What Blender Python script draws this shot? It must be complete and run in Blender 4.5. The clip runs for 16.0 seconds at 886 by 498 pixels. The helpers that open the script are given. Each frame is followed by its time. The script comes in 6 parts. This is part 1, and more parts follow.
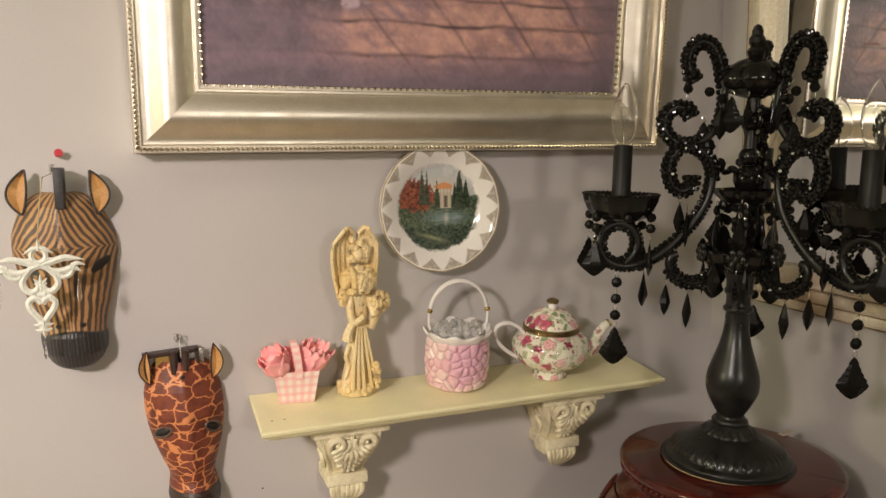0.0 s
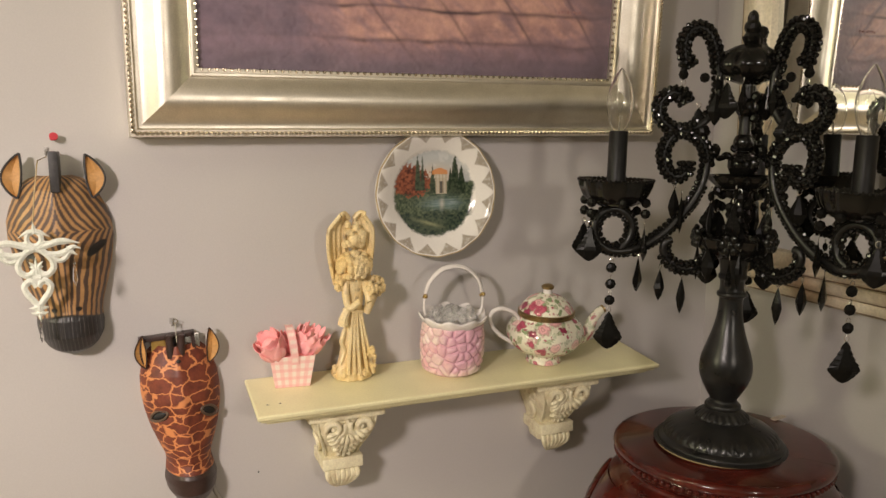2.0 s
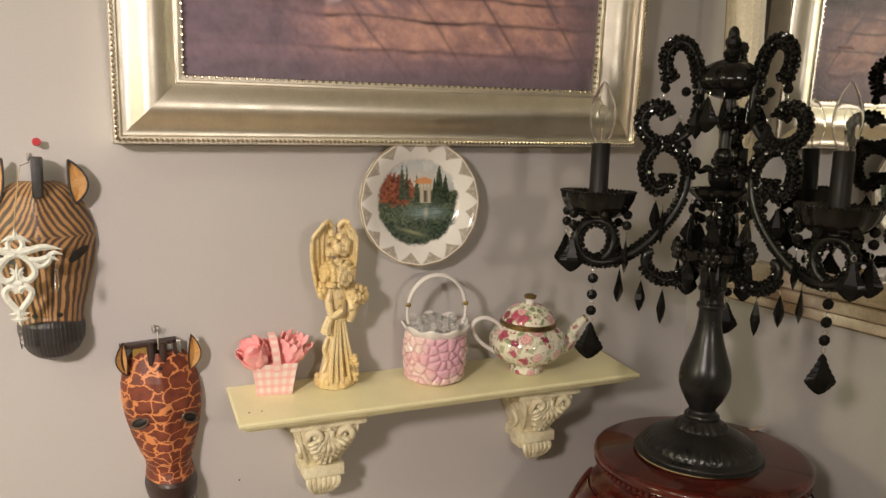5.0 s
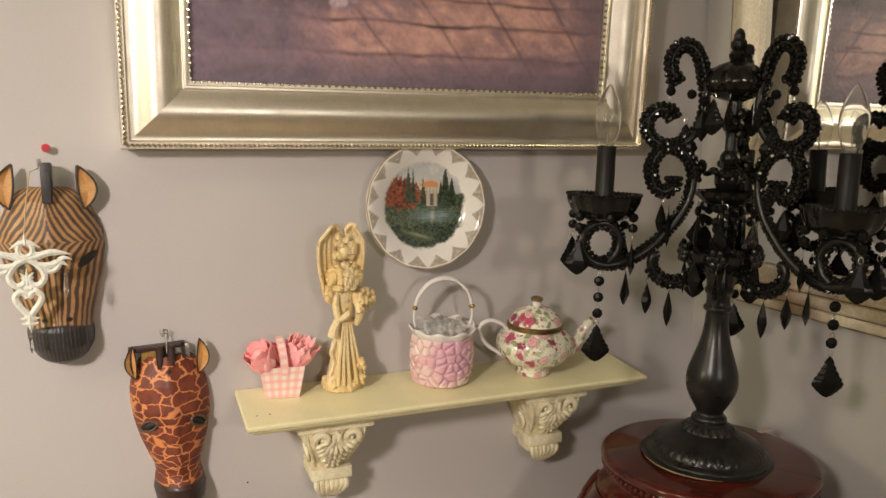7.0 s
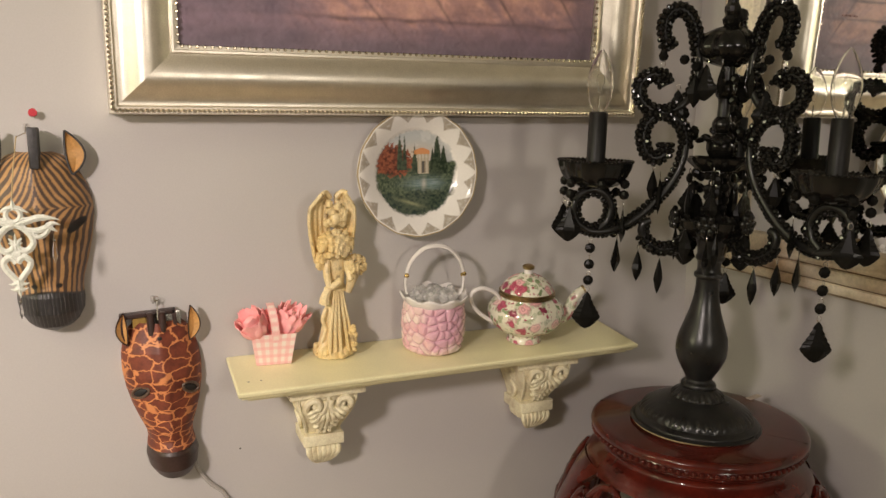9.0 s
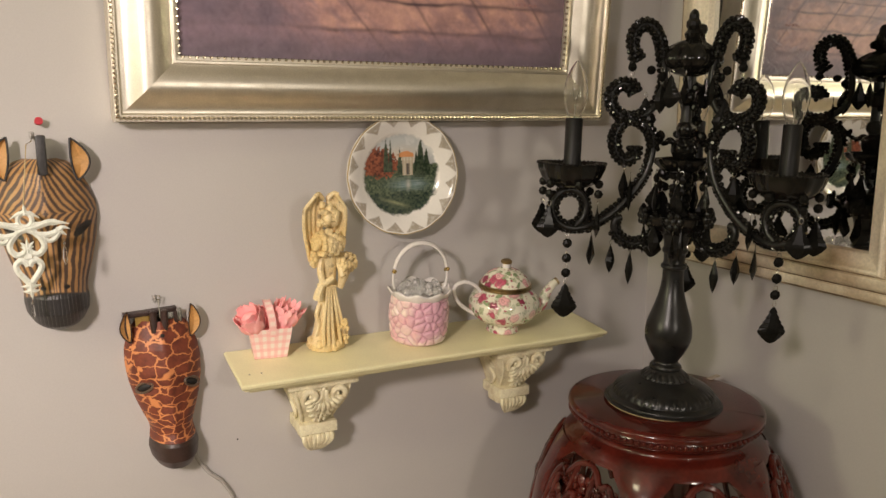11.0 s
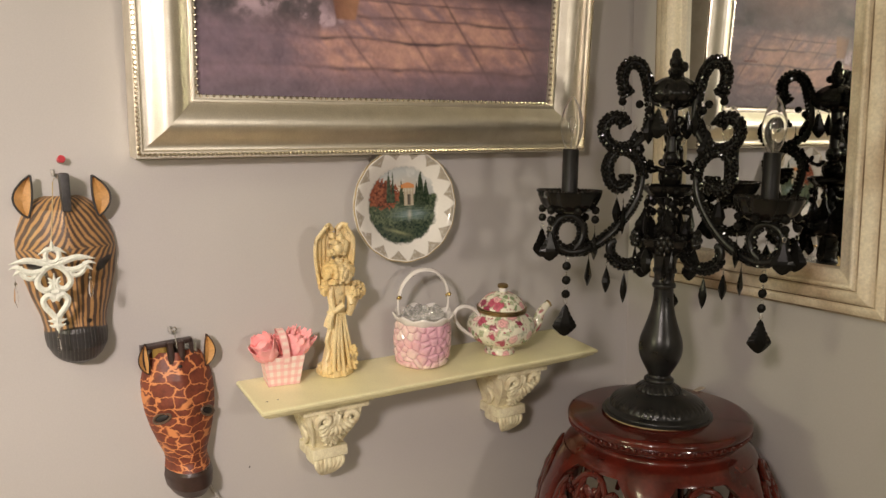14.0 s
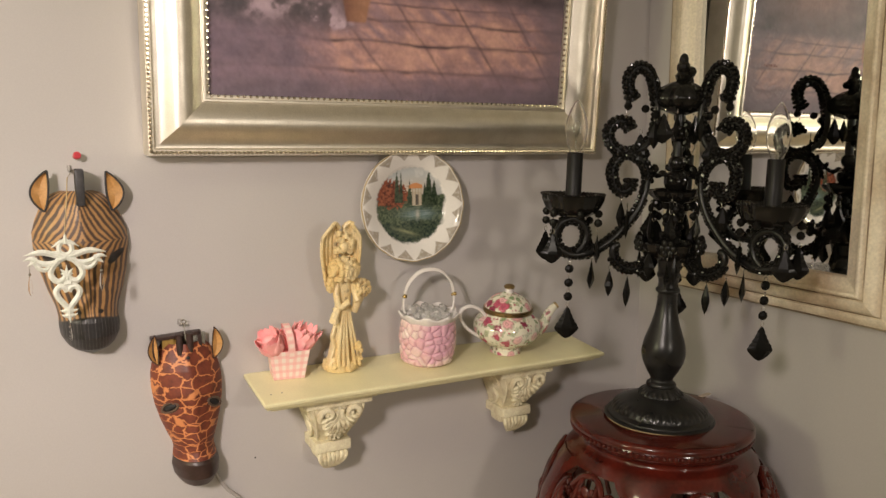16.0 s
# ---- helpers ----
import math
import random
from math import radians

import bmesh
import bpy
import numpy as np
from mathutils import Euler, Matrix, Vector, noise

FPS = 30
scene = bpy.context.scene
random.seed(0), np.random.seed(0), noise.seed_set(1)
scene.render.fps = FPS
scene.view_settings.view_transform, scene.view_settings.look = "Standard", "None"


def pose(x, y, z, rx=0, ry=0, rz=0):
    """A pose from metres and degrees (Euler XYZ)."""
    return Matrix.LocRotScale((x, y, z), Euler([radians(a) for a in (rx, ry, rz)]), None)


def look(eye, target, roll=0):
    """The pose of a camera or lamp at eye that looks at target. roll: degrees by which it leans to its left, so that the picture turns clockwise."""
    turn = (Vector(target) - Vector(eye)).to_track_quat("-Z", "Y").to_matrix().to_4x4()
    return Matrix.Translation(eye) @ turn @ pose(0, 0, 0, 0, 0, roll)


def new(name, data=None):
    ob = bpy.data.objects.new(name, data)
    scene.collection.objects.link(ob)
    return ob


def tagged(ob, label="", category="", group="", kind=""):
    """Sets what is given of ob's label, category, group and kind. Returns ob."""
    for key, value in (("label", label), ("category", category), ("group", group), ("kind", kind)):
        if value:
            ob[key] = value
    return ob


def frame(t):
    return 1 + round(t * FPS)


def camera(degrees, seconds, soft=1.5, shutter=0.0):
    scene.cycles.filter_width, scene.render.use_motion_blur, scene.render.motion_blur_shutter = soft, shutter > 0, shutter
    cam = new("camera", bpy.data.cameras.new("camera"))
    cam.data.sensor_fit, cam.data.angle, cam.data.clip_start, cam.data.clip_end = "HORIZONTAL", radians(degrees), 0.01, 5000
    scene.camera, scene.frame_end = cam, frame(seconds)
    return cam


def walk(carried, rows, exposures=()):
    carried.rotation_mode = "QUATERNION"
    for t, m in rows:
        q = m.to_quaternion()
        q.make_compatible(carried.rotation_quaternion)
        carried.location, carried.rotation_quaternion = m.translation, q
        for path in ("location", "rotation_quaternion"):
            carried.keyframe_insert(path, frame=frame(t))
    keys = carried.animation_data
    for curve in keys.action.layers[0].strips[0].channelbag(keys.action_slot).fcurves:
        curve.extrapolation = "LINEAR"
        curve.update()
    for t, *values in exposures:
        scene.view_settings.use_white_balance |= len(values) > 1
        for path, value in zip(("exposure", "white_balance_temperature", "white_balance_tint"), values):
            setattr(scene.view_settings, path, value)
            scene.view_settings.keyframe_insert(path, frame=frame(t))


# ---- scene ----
cam = camera(60.1, 16.0)
PATH = [
    (0, (0.066, 0.051, 1.205), (0.784, 1.898, 0.938), -0.4),
    (0.5, (0.067, 0.054, 1.201), (0.787, 1.898, 0.921), -0.3),
    (1, (0.066, 0.055, 1.196), (0.79, 1.898, 0.907), -0.3),
    (1.5, (0.062, 0.05, 1.197), (0.79, 1.889, 0.905), -0.2),
    (2, (0.064, 0.047, 1.198), (0.792, 1.886, 0.905), -0.2),
    (2.5, (0.063, 0.046, 1.199), (0.804, 1.881, 0.907), -0.1),
    (3, (0.068, 0.051, 1.2), (0.821, 1.88, 0.907), 0.1),
    (3.5, (0.06, 0.043, 1.202), (0.827, 1.867, 0.912), 0.4),
    (4, (0.061, 0.041, 1.2), (0.829, 1.865, 0.915), 0.5),
    (6.5, (0.068, 0.041, 1.209), (0.82, 1.875, 0.937), 0.3),
    (7, (0.067, 0.037, 1.208), (0.811, 1.873, 0.933), 0.2),
    (7.5, (0.07, 0.039, 1.203), (0.815, 1.873, 0.919), 0.1),
    (8, (0.077, 0.045, 1.199), (0.821, 1.876, 0.896), 0.2),
    (8.5, (0.074, 0.041, 1.197), (0.82, 1.868, 0.875), 0.3),
    (9, (0.075, 0.034, 1.195), (0.824, 1.857, 0.856), 0.3),
    (11.5, (-0.054, -0.027, 1.215), (0.855, 1.721, 0.869), -0.1),
    (12, (-0.084, -0.036, 1.215), (0.852, 1.701, 0.89), -0.5),
    (12.5, (-0.098, -0.041, 1.216), (0.858, 1.69, 0.917), -0.7),
    (13, (-0.111, -0.04, 1.218), (0.869, 1.681, 0.937), -0.9),
    (13.5, (-0.129, -0.028, 1.214), (0.87, 1.683, 0.94), -0.8),
    (14, (-0.145, -0.022, 1.216), (0.864, 1.683, 0.943), -0.6),
    (14.5, (-0.149, -0.028, 1.218), (0.86, 1.676, 0.938), -0.3),
    (15, (-0.126, -0.05, 1.22), (0.855, 1.671, 0.945), -0.1),
    (15.5, (-0.11, -0.061, 1.219), (0.839, 1.678, 0.946), 0.1),
    (16, (-0.104, -0.066, 1.221), (0.822, 1.685, 0.945), 0.2),
]
walk(cam, [(t, look(eye, target, roll)) for t, eye, target, roll in PATH])

# ---- light ----
X_WEST, Y_SOUTH = -2.3, -2.7  # inner faces of the walls behind the camera
world = bpy.data.worlds.new("room_air")
scene.world = world
world.use_nodes = True
world.node_tree.nodes["Background"].inputs[0].default_value = (0.9, 0.85, 0.8, 1)
world.node_tree.nodes["Background"].inputs[1].default_value = 0.05


def lamp_disc(name, place, target, size, watts, colour, size_y=0.0):
    data = bpy.data.lights.new(name, "AREA")
    data.shape, data.size, data.energy, data.color = "DISK", size, watts, colour
    if size_y:
        data.shape, data.size_y = "RECTANGLE", size_y
    ob = new(name, data)
    ob.matrix_world = look(place, target)
    return ob


# main light, placed from the shadows' slant; an added disc without any fixture
KEY = lamp_disc("key_light", (-0.94, -0.36, 1.67), (0.03, 1.29, 0.72), 0.22, 7.3, (1.0, 0.86, 0.80))
KEY.data.spread = radians(84)
# added fill that brightens the ceiling for the gilded rail to reflect; no lamp there
UPLIGHT = lamp_disc("ceiling_bounce_fill", (-0.94, -0.36, 1.75), (-0.85, -0.25, 2.45), 0.22, 8.0, (1.0, 0.88, 0.74))
# added fill from behind the camera, throws the candelabra's shadows; not a table lamp
FRONT = lamp_disc("front_fill", (0.50, -1.45, 1.40), (0.30, 1.29, 0.50), 0.17, 2.9, (1.0, 0.89, 0.77))
FRONT.data.spread = radians(100)
# added yellow fill before the closed west wall, lifts the mirror wall
WEST_FILL = lamp_disc("west_fill", (X_WEST + 0.02, 0.58, 1.40), (1.1, 0.3, 0.9), 0.45, 22.0, (1.0, 0.95, 0.60), 0.70)
CEILING_LAMP = lamp_disc("ceiling_light", (-1.20, 0.15, 2.43), (-1.10, 0.20, 0.0), 0.30, 7.5, (1.0, 0.94, 0.62), 0.42)


# ---- materials ----
def material(name, base=(0.5, 0.5, 0.5), rough=0.5, metal=0.0, vary=0.12, scale=30.0, fine=260.0, bump=0.15, depth=0.0006,
             paint="", coat=0.0, spec=0.5, second=None, blotch=0.55, transmission=0.0, rough_vary=0.12):
    """A surface with variation at two scales; paint names a colour attribute that holds a decoration."""
    m = bpy.data.materials.new(name)
    m.use_nodes = True
    nt = m.node_tree
    b = nt.nodes["Principled BSDF"]
    co = nt.nodes.new("ShaderNodeTexCoord")
    big, small = nt.nodes.new("ShaderNodeTexNoise"), nt.nodes.new("ShaderNodeTexNoise")
    big.inputs["Scale"].default_value, small.inputs["Scale"].default_value = scale, fine
    big.inputs["Detail"].default_value, small.inputs["Detail"].default_value = 4, 3
    for n in (big, small):
        nt.links.new(co.outputs["Object"], n.inputs["Vector"])
    if paint:
        src = nt.nodes.new("ShaderNodeAttribute")
        src.attribute_name = paint
        colour = src.outputs["Color"]
    else:
        src = nt.nodes.new("ShaderNodeMix")
        src.data_type = "RGBA"
        src.inputs["A"].default_value = (*base, 1)
        src.inputs["B"].default_value = (*(second or [c * (1 - vary) for c in base]), 1)
        ramp = nt.nodes.new("ShaderNodeMapRange")
        ramp.inputs["From Min"].default_value, ramp.inputs["From Max"].default_value = blotch - 0.15, blotch + 0.15
        nt.links.new(big.outputs["Fac"], ramp.inputs["Value"])
        nt.links.new(ramp.outputs["Result"], src.inputs["Factor"])
        colour = src.outputs["Result"]
    tone = nt.nodes.new("ShaderNodeMapRange")
    tone.inputs["From Min"].default_value, tone.inputs["From Max"].default_value = 0.3, 0.7
    tone.inputs["To Min"].default_value, tone.inputs["To Max"].default_value = 1 - vary * 0.6, 1 + vary * 0.4
    nt.links.new(small.outputs["Fac"], tone.inputs["Value"])
    mul = nt.nodes.new("ShaderNodeVectorMath")
    mul.operation = "SCALE"
    nt.links.new(colour, mul.inputs[0])
    nt.links.new(tone.outputs["Result"], mul.inputs["Scale"])
    nt.links.new(mul.outputs[0], b.inputs["Base Color"])
    rr = nt.nodes.new("ShaderNodeMapRange")
    rr.inputs["From Min"].default_value, rr.inputs["From Max"].default_value = 0.3, 0.7
    rr.inputs["To Min"].default_value, rr.inputs["To Max"].default_value = max(0.02, rough - rough_vary * rough), min(1.0, rough + rough_vary * rough)
    nt.links.new(big.outputs["Fac"], rr.inputs["Value"])
    nt.links.new(rr.outputs["Result"], b.inputs["Roughness"])
    b.inputs["Metallic"].default_value = metal
    b.inputs["Coat Weight"].default_value = coat
    b.inputs["Coat Roughness"].default_value = 0.06
    b.inputs["Specular IOR Level"].default_value = spec
    b.inputs["Transmission Weight"].default_value = transmission
    if bump:
        bp = nt.nodes.new("ShaderNodeBump")
        bp.inputs["Strength"].default_value, bp.inputs["Distance"].default_value = bump, depth
        nt.links.new(small.outputs["Fac"], bp.inputs["Height"])
        nt.links.new(bp.outputs["Normal"], b.inputs["Normal"])
    return m


def spotted(name, ground, spots, scale, edge, rough, coat, warp=0.02):
    """Glazed ground strewn with round blooms of several colours, with smaller leaves between them."""
    m = material(name, ground, rough, coat=coat, vary=0.06, bump=0.0)
    nt = m.node_tree
    b = nt.nodes["Principled BSDF"]
    co = nt.nodes.new("ShaderNodeTexCoord")
    wob = nt.nodes.new("ShaderNodeTexNoise")
    wob.inputs["Scale"].default_value = 70
    add = nt.nodes.new("ShaderNodeVectorMath")
    add.operation = "MULTIPLY_ADD"
    add.inputs[1].default_value = (warp, warp, warp)
    nt.links.new(co.outputs["Object"], wob.inputs["Vector"])
    nt.links.new(wob.outputs["Color"], add.inputs[0])
    nt.links.new(co.outputs["Object"], add.inputs[2])
    last = b.inputs["Base Color"].links[0].from_socket
    for k, (colours, sc, lim) in enumerate(spots):
        v = nt.nodes.new("ShaderNodeTexVoronoi")
        v.inputs["Scale"].default_value = sc
        nt.links.new(add.outputs[0], v.inputs["Vector"])
        sep = nt.nodes.new("ShaderNodeSeparateColor")
        nt.links.new(v.outputs["Color"], sep.inputs["Color"])
        cr = nt.nodes.new("ShaderNodeValToRGB")
        cr.color_ramp.interpolation = "CONSTANT"
        while len(cr.color_ramp.elements) < len(colours):
            cr.color_ramp.elements.new(0.5)
        for i, c in enumerate(colours):
            cr.color_ramp.elements[i].position = i / len(colours)
            cr.color_ramp.elements[i].color = (*c, 1)
        nt.links.new(sep.outputs["Red"], cr.inputs["Fac"])
        # petals: darker rings round the heart of each bloom
        sn = nt.nodes.new("ShaderNodeMath")
        sn.operation = "SINE"
        ml = nt.nodes.new("ShaderNodeMath")
        ml.operation = "MULTIPLY"
        ml.inputs[1].default_value = 28.0
        nt.links.new(v.outputs["Distance"], ml.inputs[0])
        nt.links.new(ml.outputs[0], sn.inputs[0])
        ring = nt.nodes.new("ShaderNodeMapRange")
        ring.inputs["From Min"].default_value, ring.inputs["From Max"].default_value = -1, 1
        ring.inputs["To Min"].default_value, ring.inputs["To Max"].default_value = 0.75, 1.15
        nt.links.new(sn.outputs[0], ring.inputs["Value"])
        sc2 = nt.nodes.new("ShaderNodeVectorMath")
        sc2.operation = "SCALE"
        nt.links.new(cr.outputs["Color"], sc2.inputs[0])
        nt.links.new(ring.outputs["Result"], sc2.inputs["Scale"])
        mask = nt.nodes.new("ShaderNodeMapRange")
        mask.inputs["From Min"].default_value, mask.inputs["From Max"].default_value = lim + edge, lim - edge
        nt.links.new(v.outputs["Distance"], mask.inputs["Value"])
        pick = nt.nodes.new("ShaderNodeMath")
        pick.operation = "GREATER_THAN"
        pick.inputs[1].default_value = 0.04
        nt.links.new(sep.outputs["Green"], pick.inputs[0])
        both = nt.nodes.new("ShaderNodeMath")
        both.operation = "MULTIPLY"
        nt.links.new(mask.outputs["Result"], both.inputs[0])
        nt.links.new(pick.outputs[0], both.inputs[1])
        mix = nt.nodes.new("ShaderNodeMix")
        mix.data_type = "RGBA"
        nt.links.new(both.outputs[0], mix.inputs["Factor"])
        nt.links.new(last, mix.inputs["A"])
        nt.links.new(sc2.outputs[0], mix.inputs["B"])
        last = mix.outputs["Result"]
    nt.links.new(last, b.inputs["Base Color"])
    return m


WALL = material("wall_paint", (0.50, 0.475, 0.46), 0.62, vary=0.05, scale=3, fine=420, bump=0.25, depth=0.0005, blotch=0.5)
CEILING = material("ceiling_paint", (0.72, 0.70, 0.66), 0.8, vary=0.05, fine=200)
FLOOR = material("pale_oak_floor", (0.52, 0.41, 0.30), 0.4, vary=0.3, scale=6, fine=60)
TRIM = material("trim_paint", (0.75, 0.73, 0.69), 0.4, vary=0.06)
SILVER = material("champagne_gilding", (0.88, 0.825, 0.715), 0.40, metal=1.0, vary=0.12, scale=28, fine=500, bump=0.12, depth=0.0003, second=(0.78, 0.725, 0.615))
SILVER_BEAD = material("bright_gilding", (0.78, 0.70, 0.55), 0.2, metal=1.0, vary=0.2, scale=200, bump=0.0)
CANVAS = material("oil_on_canvas", rough=0.45, paint="Col", vary=0.16, fine=900, bump=0.5, depth=0.0005)
SIGNATURE = material("pale_rose_oil", (0.42, 0.22, 0.21), 0.5, vary=0.15)
CREAM = material("distressed_cream_paint", (0.86, 0.77, 0.61), 0.5, vary=0.22, scale=8, fine=200, bump=0.4, depth=0.001, second=(0.44, 0.30, 0.17), blotch=0.61)
GLAZE = material("brown_antique_glaze", (0.60, 0.50, 0.36), 0.55, vary=0.25, scale=9, fine=160, bump=0.35, depth=0.0008, second=(0.17, 0.105, 0.06), blotch=0.46)
MIRROR = material("silvered_glass", (0.74, 0.75, 0.73), 0.02, metal=1.0, vary=0.0, bump=0.0)
YELLOW = material("pale_yellow_paint", (0.84, 0.79, 0.49), 0.38, vary=0.08, scale=14, fine=300, bump=0.18, depth=0.0004)
CORBEL = material("aged_ivory_paint", (0.83, 0.77, 0.54), 0.5, vary=0.18, scale=60, fine=320, bump=0.4, depth=0.0008, second=(0.62, 0.53, 0.34), blotch=0.58)
ANGEL = material("antiqued_resin", rough=0.42, paint="Col", vary=0.25, scale=50, fine=300, bump=0.5, depth=0.0009)
PORCELAIN = material("painted_porcelain", rough=0.12, paint="Col", vary=0.04, bump=0.0, coat=0.6)
WHITE_GLAZE = material("white_glaze", (0.78, 0.74, 0.72), 0.12, vary=0.04, bump=0.0, coat=0.5)
GOLD = material("worn_gold", (0.70, 0.50, 0.20), 0.25, metal=1.0, vary=0.25, scale=90, bump=0.1)
JAR = material("pebbled_pink_glaze", rough=0.16, paint="Col", vary=0.10, scale=60, bump=0.0, coat=0.6)
FLORAL = spotted("rose_chintz_glaze", (0.80, 0.77, 0.62), (
    (((0.26, 0.34, 0.18), (0.44, 0.48, 0.31), (0.58, 0.60, 0.44)), 78.0, 0.45),
    (((0.42, 0.10, 0.14), (0.66, 0.36, 0.36), (0.70, 0.50, 0.44)), 92.0, 0.24),
    (((0.46, 0.085, 0.14), (0.74, 0.40, 0.40), (0.27, 0.04, 0.08), (0.78, 0.52, 0.48)), 39.0, 0.43)), 55, 0.06, 0.10, 0.6)
AGED_GOLD = material("tarnished_gilt", (0.42, 0.31, 0.15), 0.36, metal=1.0, vary=0.3, scale=90, bump=0.15, second=(0.28, 0.21, 0.12))
PINK_CLOTH = material("pink_gingham", rough=0.75, paint="Col", vary=0.10, fine=900, bump=0.3)
PINK_TISSUE = material("pink_crepe", (1.0, 0.41, 0.42), 0.8, vary=0.10, scale=45, fine=400, bump=0.3, second=(1.0, 0.53, 0.52), blotch=0.5)
ZEBRA = material("striped_carved_wood", rough=0.42, paint="Col", vary=0.18, fine=240, bump=0.35, depth=0.0008)
BLACK_WOOD = material("charred_wood", (0.028, 0.026, 0.028), 0.5, vary=0.35, scale=60, fine=300, bump=0.5, depth=0.0008, second=(0.05, 0.046, 0.045))
EAR_WOOD = material("ochre_wood", (0.56, 0.30, 0.10), 0.5, vary=0.2, scale=50, fine=300)
GIRAFFE_NOSE = material("dark_brown_wood", (0.045, 0.024, 0.02), 0.38, vary=0.3, scale=60, fine=300, bump=0.3)
GIRAFFE = material("giraffe_wood", (0.125, 0.034, 0.022), 0.5, spec=0.3, vary=0.2, scale=60, fine=260, bump=0.3, second=(0.20, 0.052, 0.028), blotch=0.5)
ORNAMENT = material("white_chippy_paint", (0.72, 0.73, 0.66), 0.55, vary=0.18, scale=120, fine=500, bump=0.4, second=(0.60, 0.62, 0.54))
BEAD_BLACK = material("jet_glass", (0.0085, 0.008, 0.007), 0.13, vary=0.3, scale=150, bump=0.0, spec=0.30)
PENDANT_BLACK = material("jet_pendant", (0.0085, 0.008, 0.007), 0.24, vary=0.3, scale=150, bump=0.0, spec=0.11)
ARM_BLACK = material("black_enamel", (0.011, 0.0105, 0.0095), 0.3, spec=0.35, vary=0.3, scale=60, fine=300, bump=0.15)
SATIN_BLACK = material("satin_black_paint", (0.007, 0.007, 0.007), 0.30, spec=0.42, vary=0.3, scale=40, fine=300, bump=0.1, second=(0.018, 0.017, 0.016))
CANDLE_BLACK = material("matt_black_sleeve", (0.010, 0.0095, 0.009), 0.45, spec=0.25, vary=0.2, bump=0.1)
ROSEWOOD = material("lacquered_rosewood", (0.092, 0.012, 0.0072), 0.19, vary=0.3, scale=20, fine=140, bump=0.05, coat=0.45, spec=0.25, second=(0.040, 0.007, 0.005), blotch=0.5)
RED_PLASTIC = material("red_plastic", (0.58, 0.06, 0.08), 0.3, vary=0.05, bump=0.0)
STEEL = material("bright_wire", (0.65, 0.63, 0.58), 0.25, metal=1.0, vary=0.1, bump=0.0)
STRING = material("tan_string", (0.50, 0.38, 0.20), 0.7, vary=0.2)
CORD = material("beige_cord", (0.52, 0.44, 0.34), 0.45, vary=0.1)
EYE_RIM = material("grey_brown_wood", (0.13, 0.085, 0.06), 0.4, vary=0.2)
DARK_HOLE = material("dark_recess", (0.012, 0.01, 0.01), 0.6, vary=0.1)
GOLD_CARD = material("gold_card", (0.42, 0.26, 0.06), 0.35, metal=0.4, vary=0.2)
SILVER_FOIL = material("crumpled_foil", (0.62, 0.60, 0.56), 0.25, metal=0.9, vary=0.3, scale=80, bump=0.6)


def clear(name, rough=0.02, tint=(1, 1, 1)):
    m = bpy.data.materials.new(name)
    m.use_nodes = True
    b = m.node_tree.nodes["Principled BSDF"]
    b.inputs["Base Color"].default_value = (*tint, 1)
    b.inputs["Roughness"].default_value = rough
    b.inputs["Transmission Weight"].default_value = 1.0
    b.inputs["IOR"].default_value = 1.46
    return m


HOOK_PLASTIC = material("clear_plastic", (0.60, 0.57, 0.54), 0.15, vary=0.05, bump=0.0, transmission=0.35)
BULB_GLASS = clear("bulb_glass", 0.01)
CRYSTAL = clear("clear_crystal", 0.03)
PEBBLE = material("clear_glass_pebble", (0.97, 0.96, 0.95), 0.04, vary=0.04, bump=0.0, transmission=0.75)

# crackled net of light lines over the giraffe's brown
nt = GIRAFFE.node_tree
gb = nt.nodes["Principled BSDF"]
gco, gmap, gv, gn, gadd = (nt.nodes.new(k) for k in ("ShaderNodeTexCoord", "ShaderNodeMapping", "ShaderNodeTexVoronoi", "ShaderNodeTexNoise", "ShaderNodeVectorMath"))
gv.feature = "DISTANCE_TO_EDGE"
gv.inputs["Scale"].default_value = 1.0
gv.inputs["Randomness"].default_value = 0.62
gn.inputs["Scale"].default_value = 85
gadd.operation = "MULTIPLY_ADD"
gadd.inputs[1].default_value = (0.016, 0.0, 0.013)
gatt = nt.nodes.new("ShaderNodeAttribute")
gatt.attribute_name = "Pat"
nt.links.new(gco.outputs["Object"], gn.inputs["Vector"])
nt.links.new(gn.outputs["Color"], gadd.inputs[0])
nt.links.new(gatt.outputs["Vector"], gadd.inputs[2])
gmap.inputs["Scale"].default_value = (36, 0, 54)
nt.links.new(gadd.outputs[0], gmap.inputs["Vector"])
nt.links.new(gmap.outputs[0], gv.inputs["Vector"])
gline = nt.nodes.new("ShaderNodeMapRange")
gline.inputs["From Min"].default_value, gline.inputs["From Max"].default_value = 0.056, 0.032
nt.links.new(gv.outputs["Distance"], gline.inputs["Value"])
gmix = nt.nodes.new("ShaderNodeMix")
gmix.data_type = "RGBA"
gmix.inputs["B"].default_value = (0.60, 0.235, 0.09, 1)
old = gb.inputs["Base Color"].links[0].from_socket
nt.links.new(gline.outputs["Result"], gmix.inputs["Factor"])
nt.links.new(old, gmix.inputs["A"])
nt.links.new(gmix.outputs["Result"], gb.inputs["Base Color"])


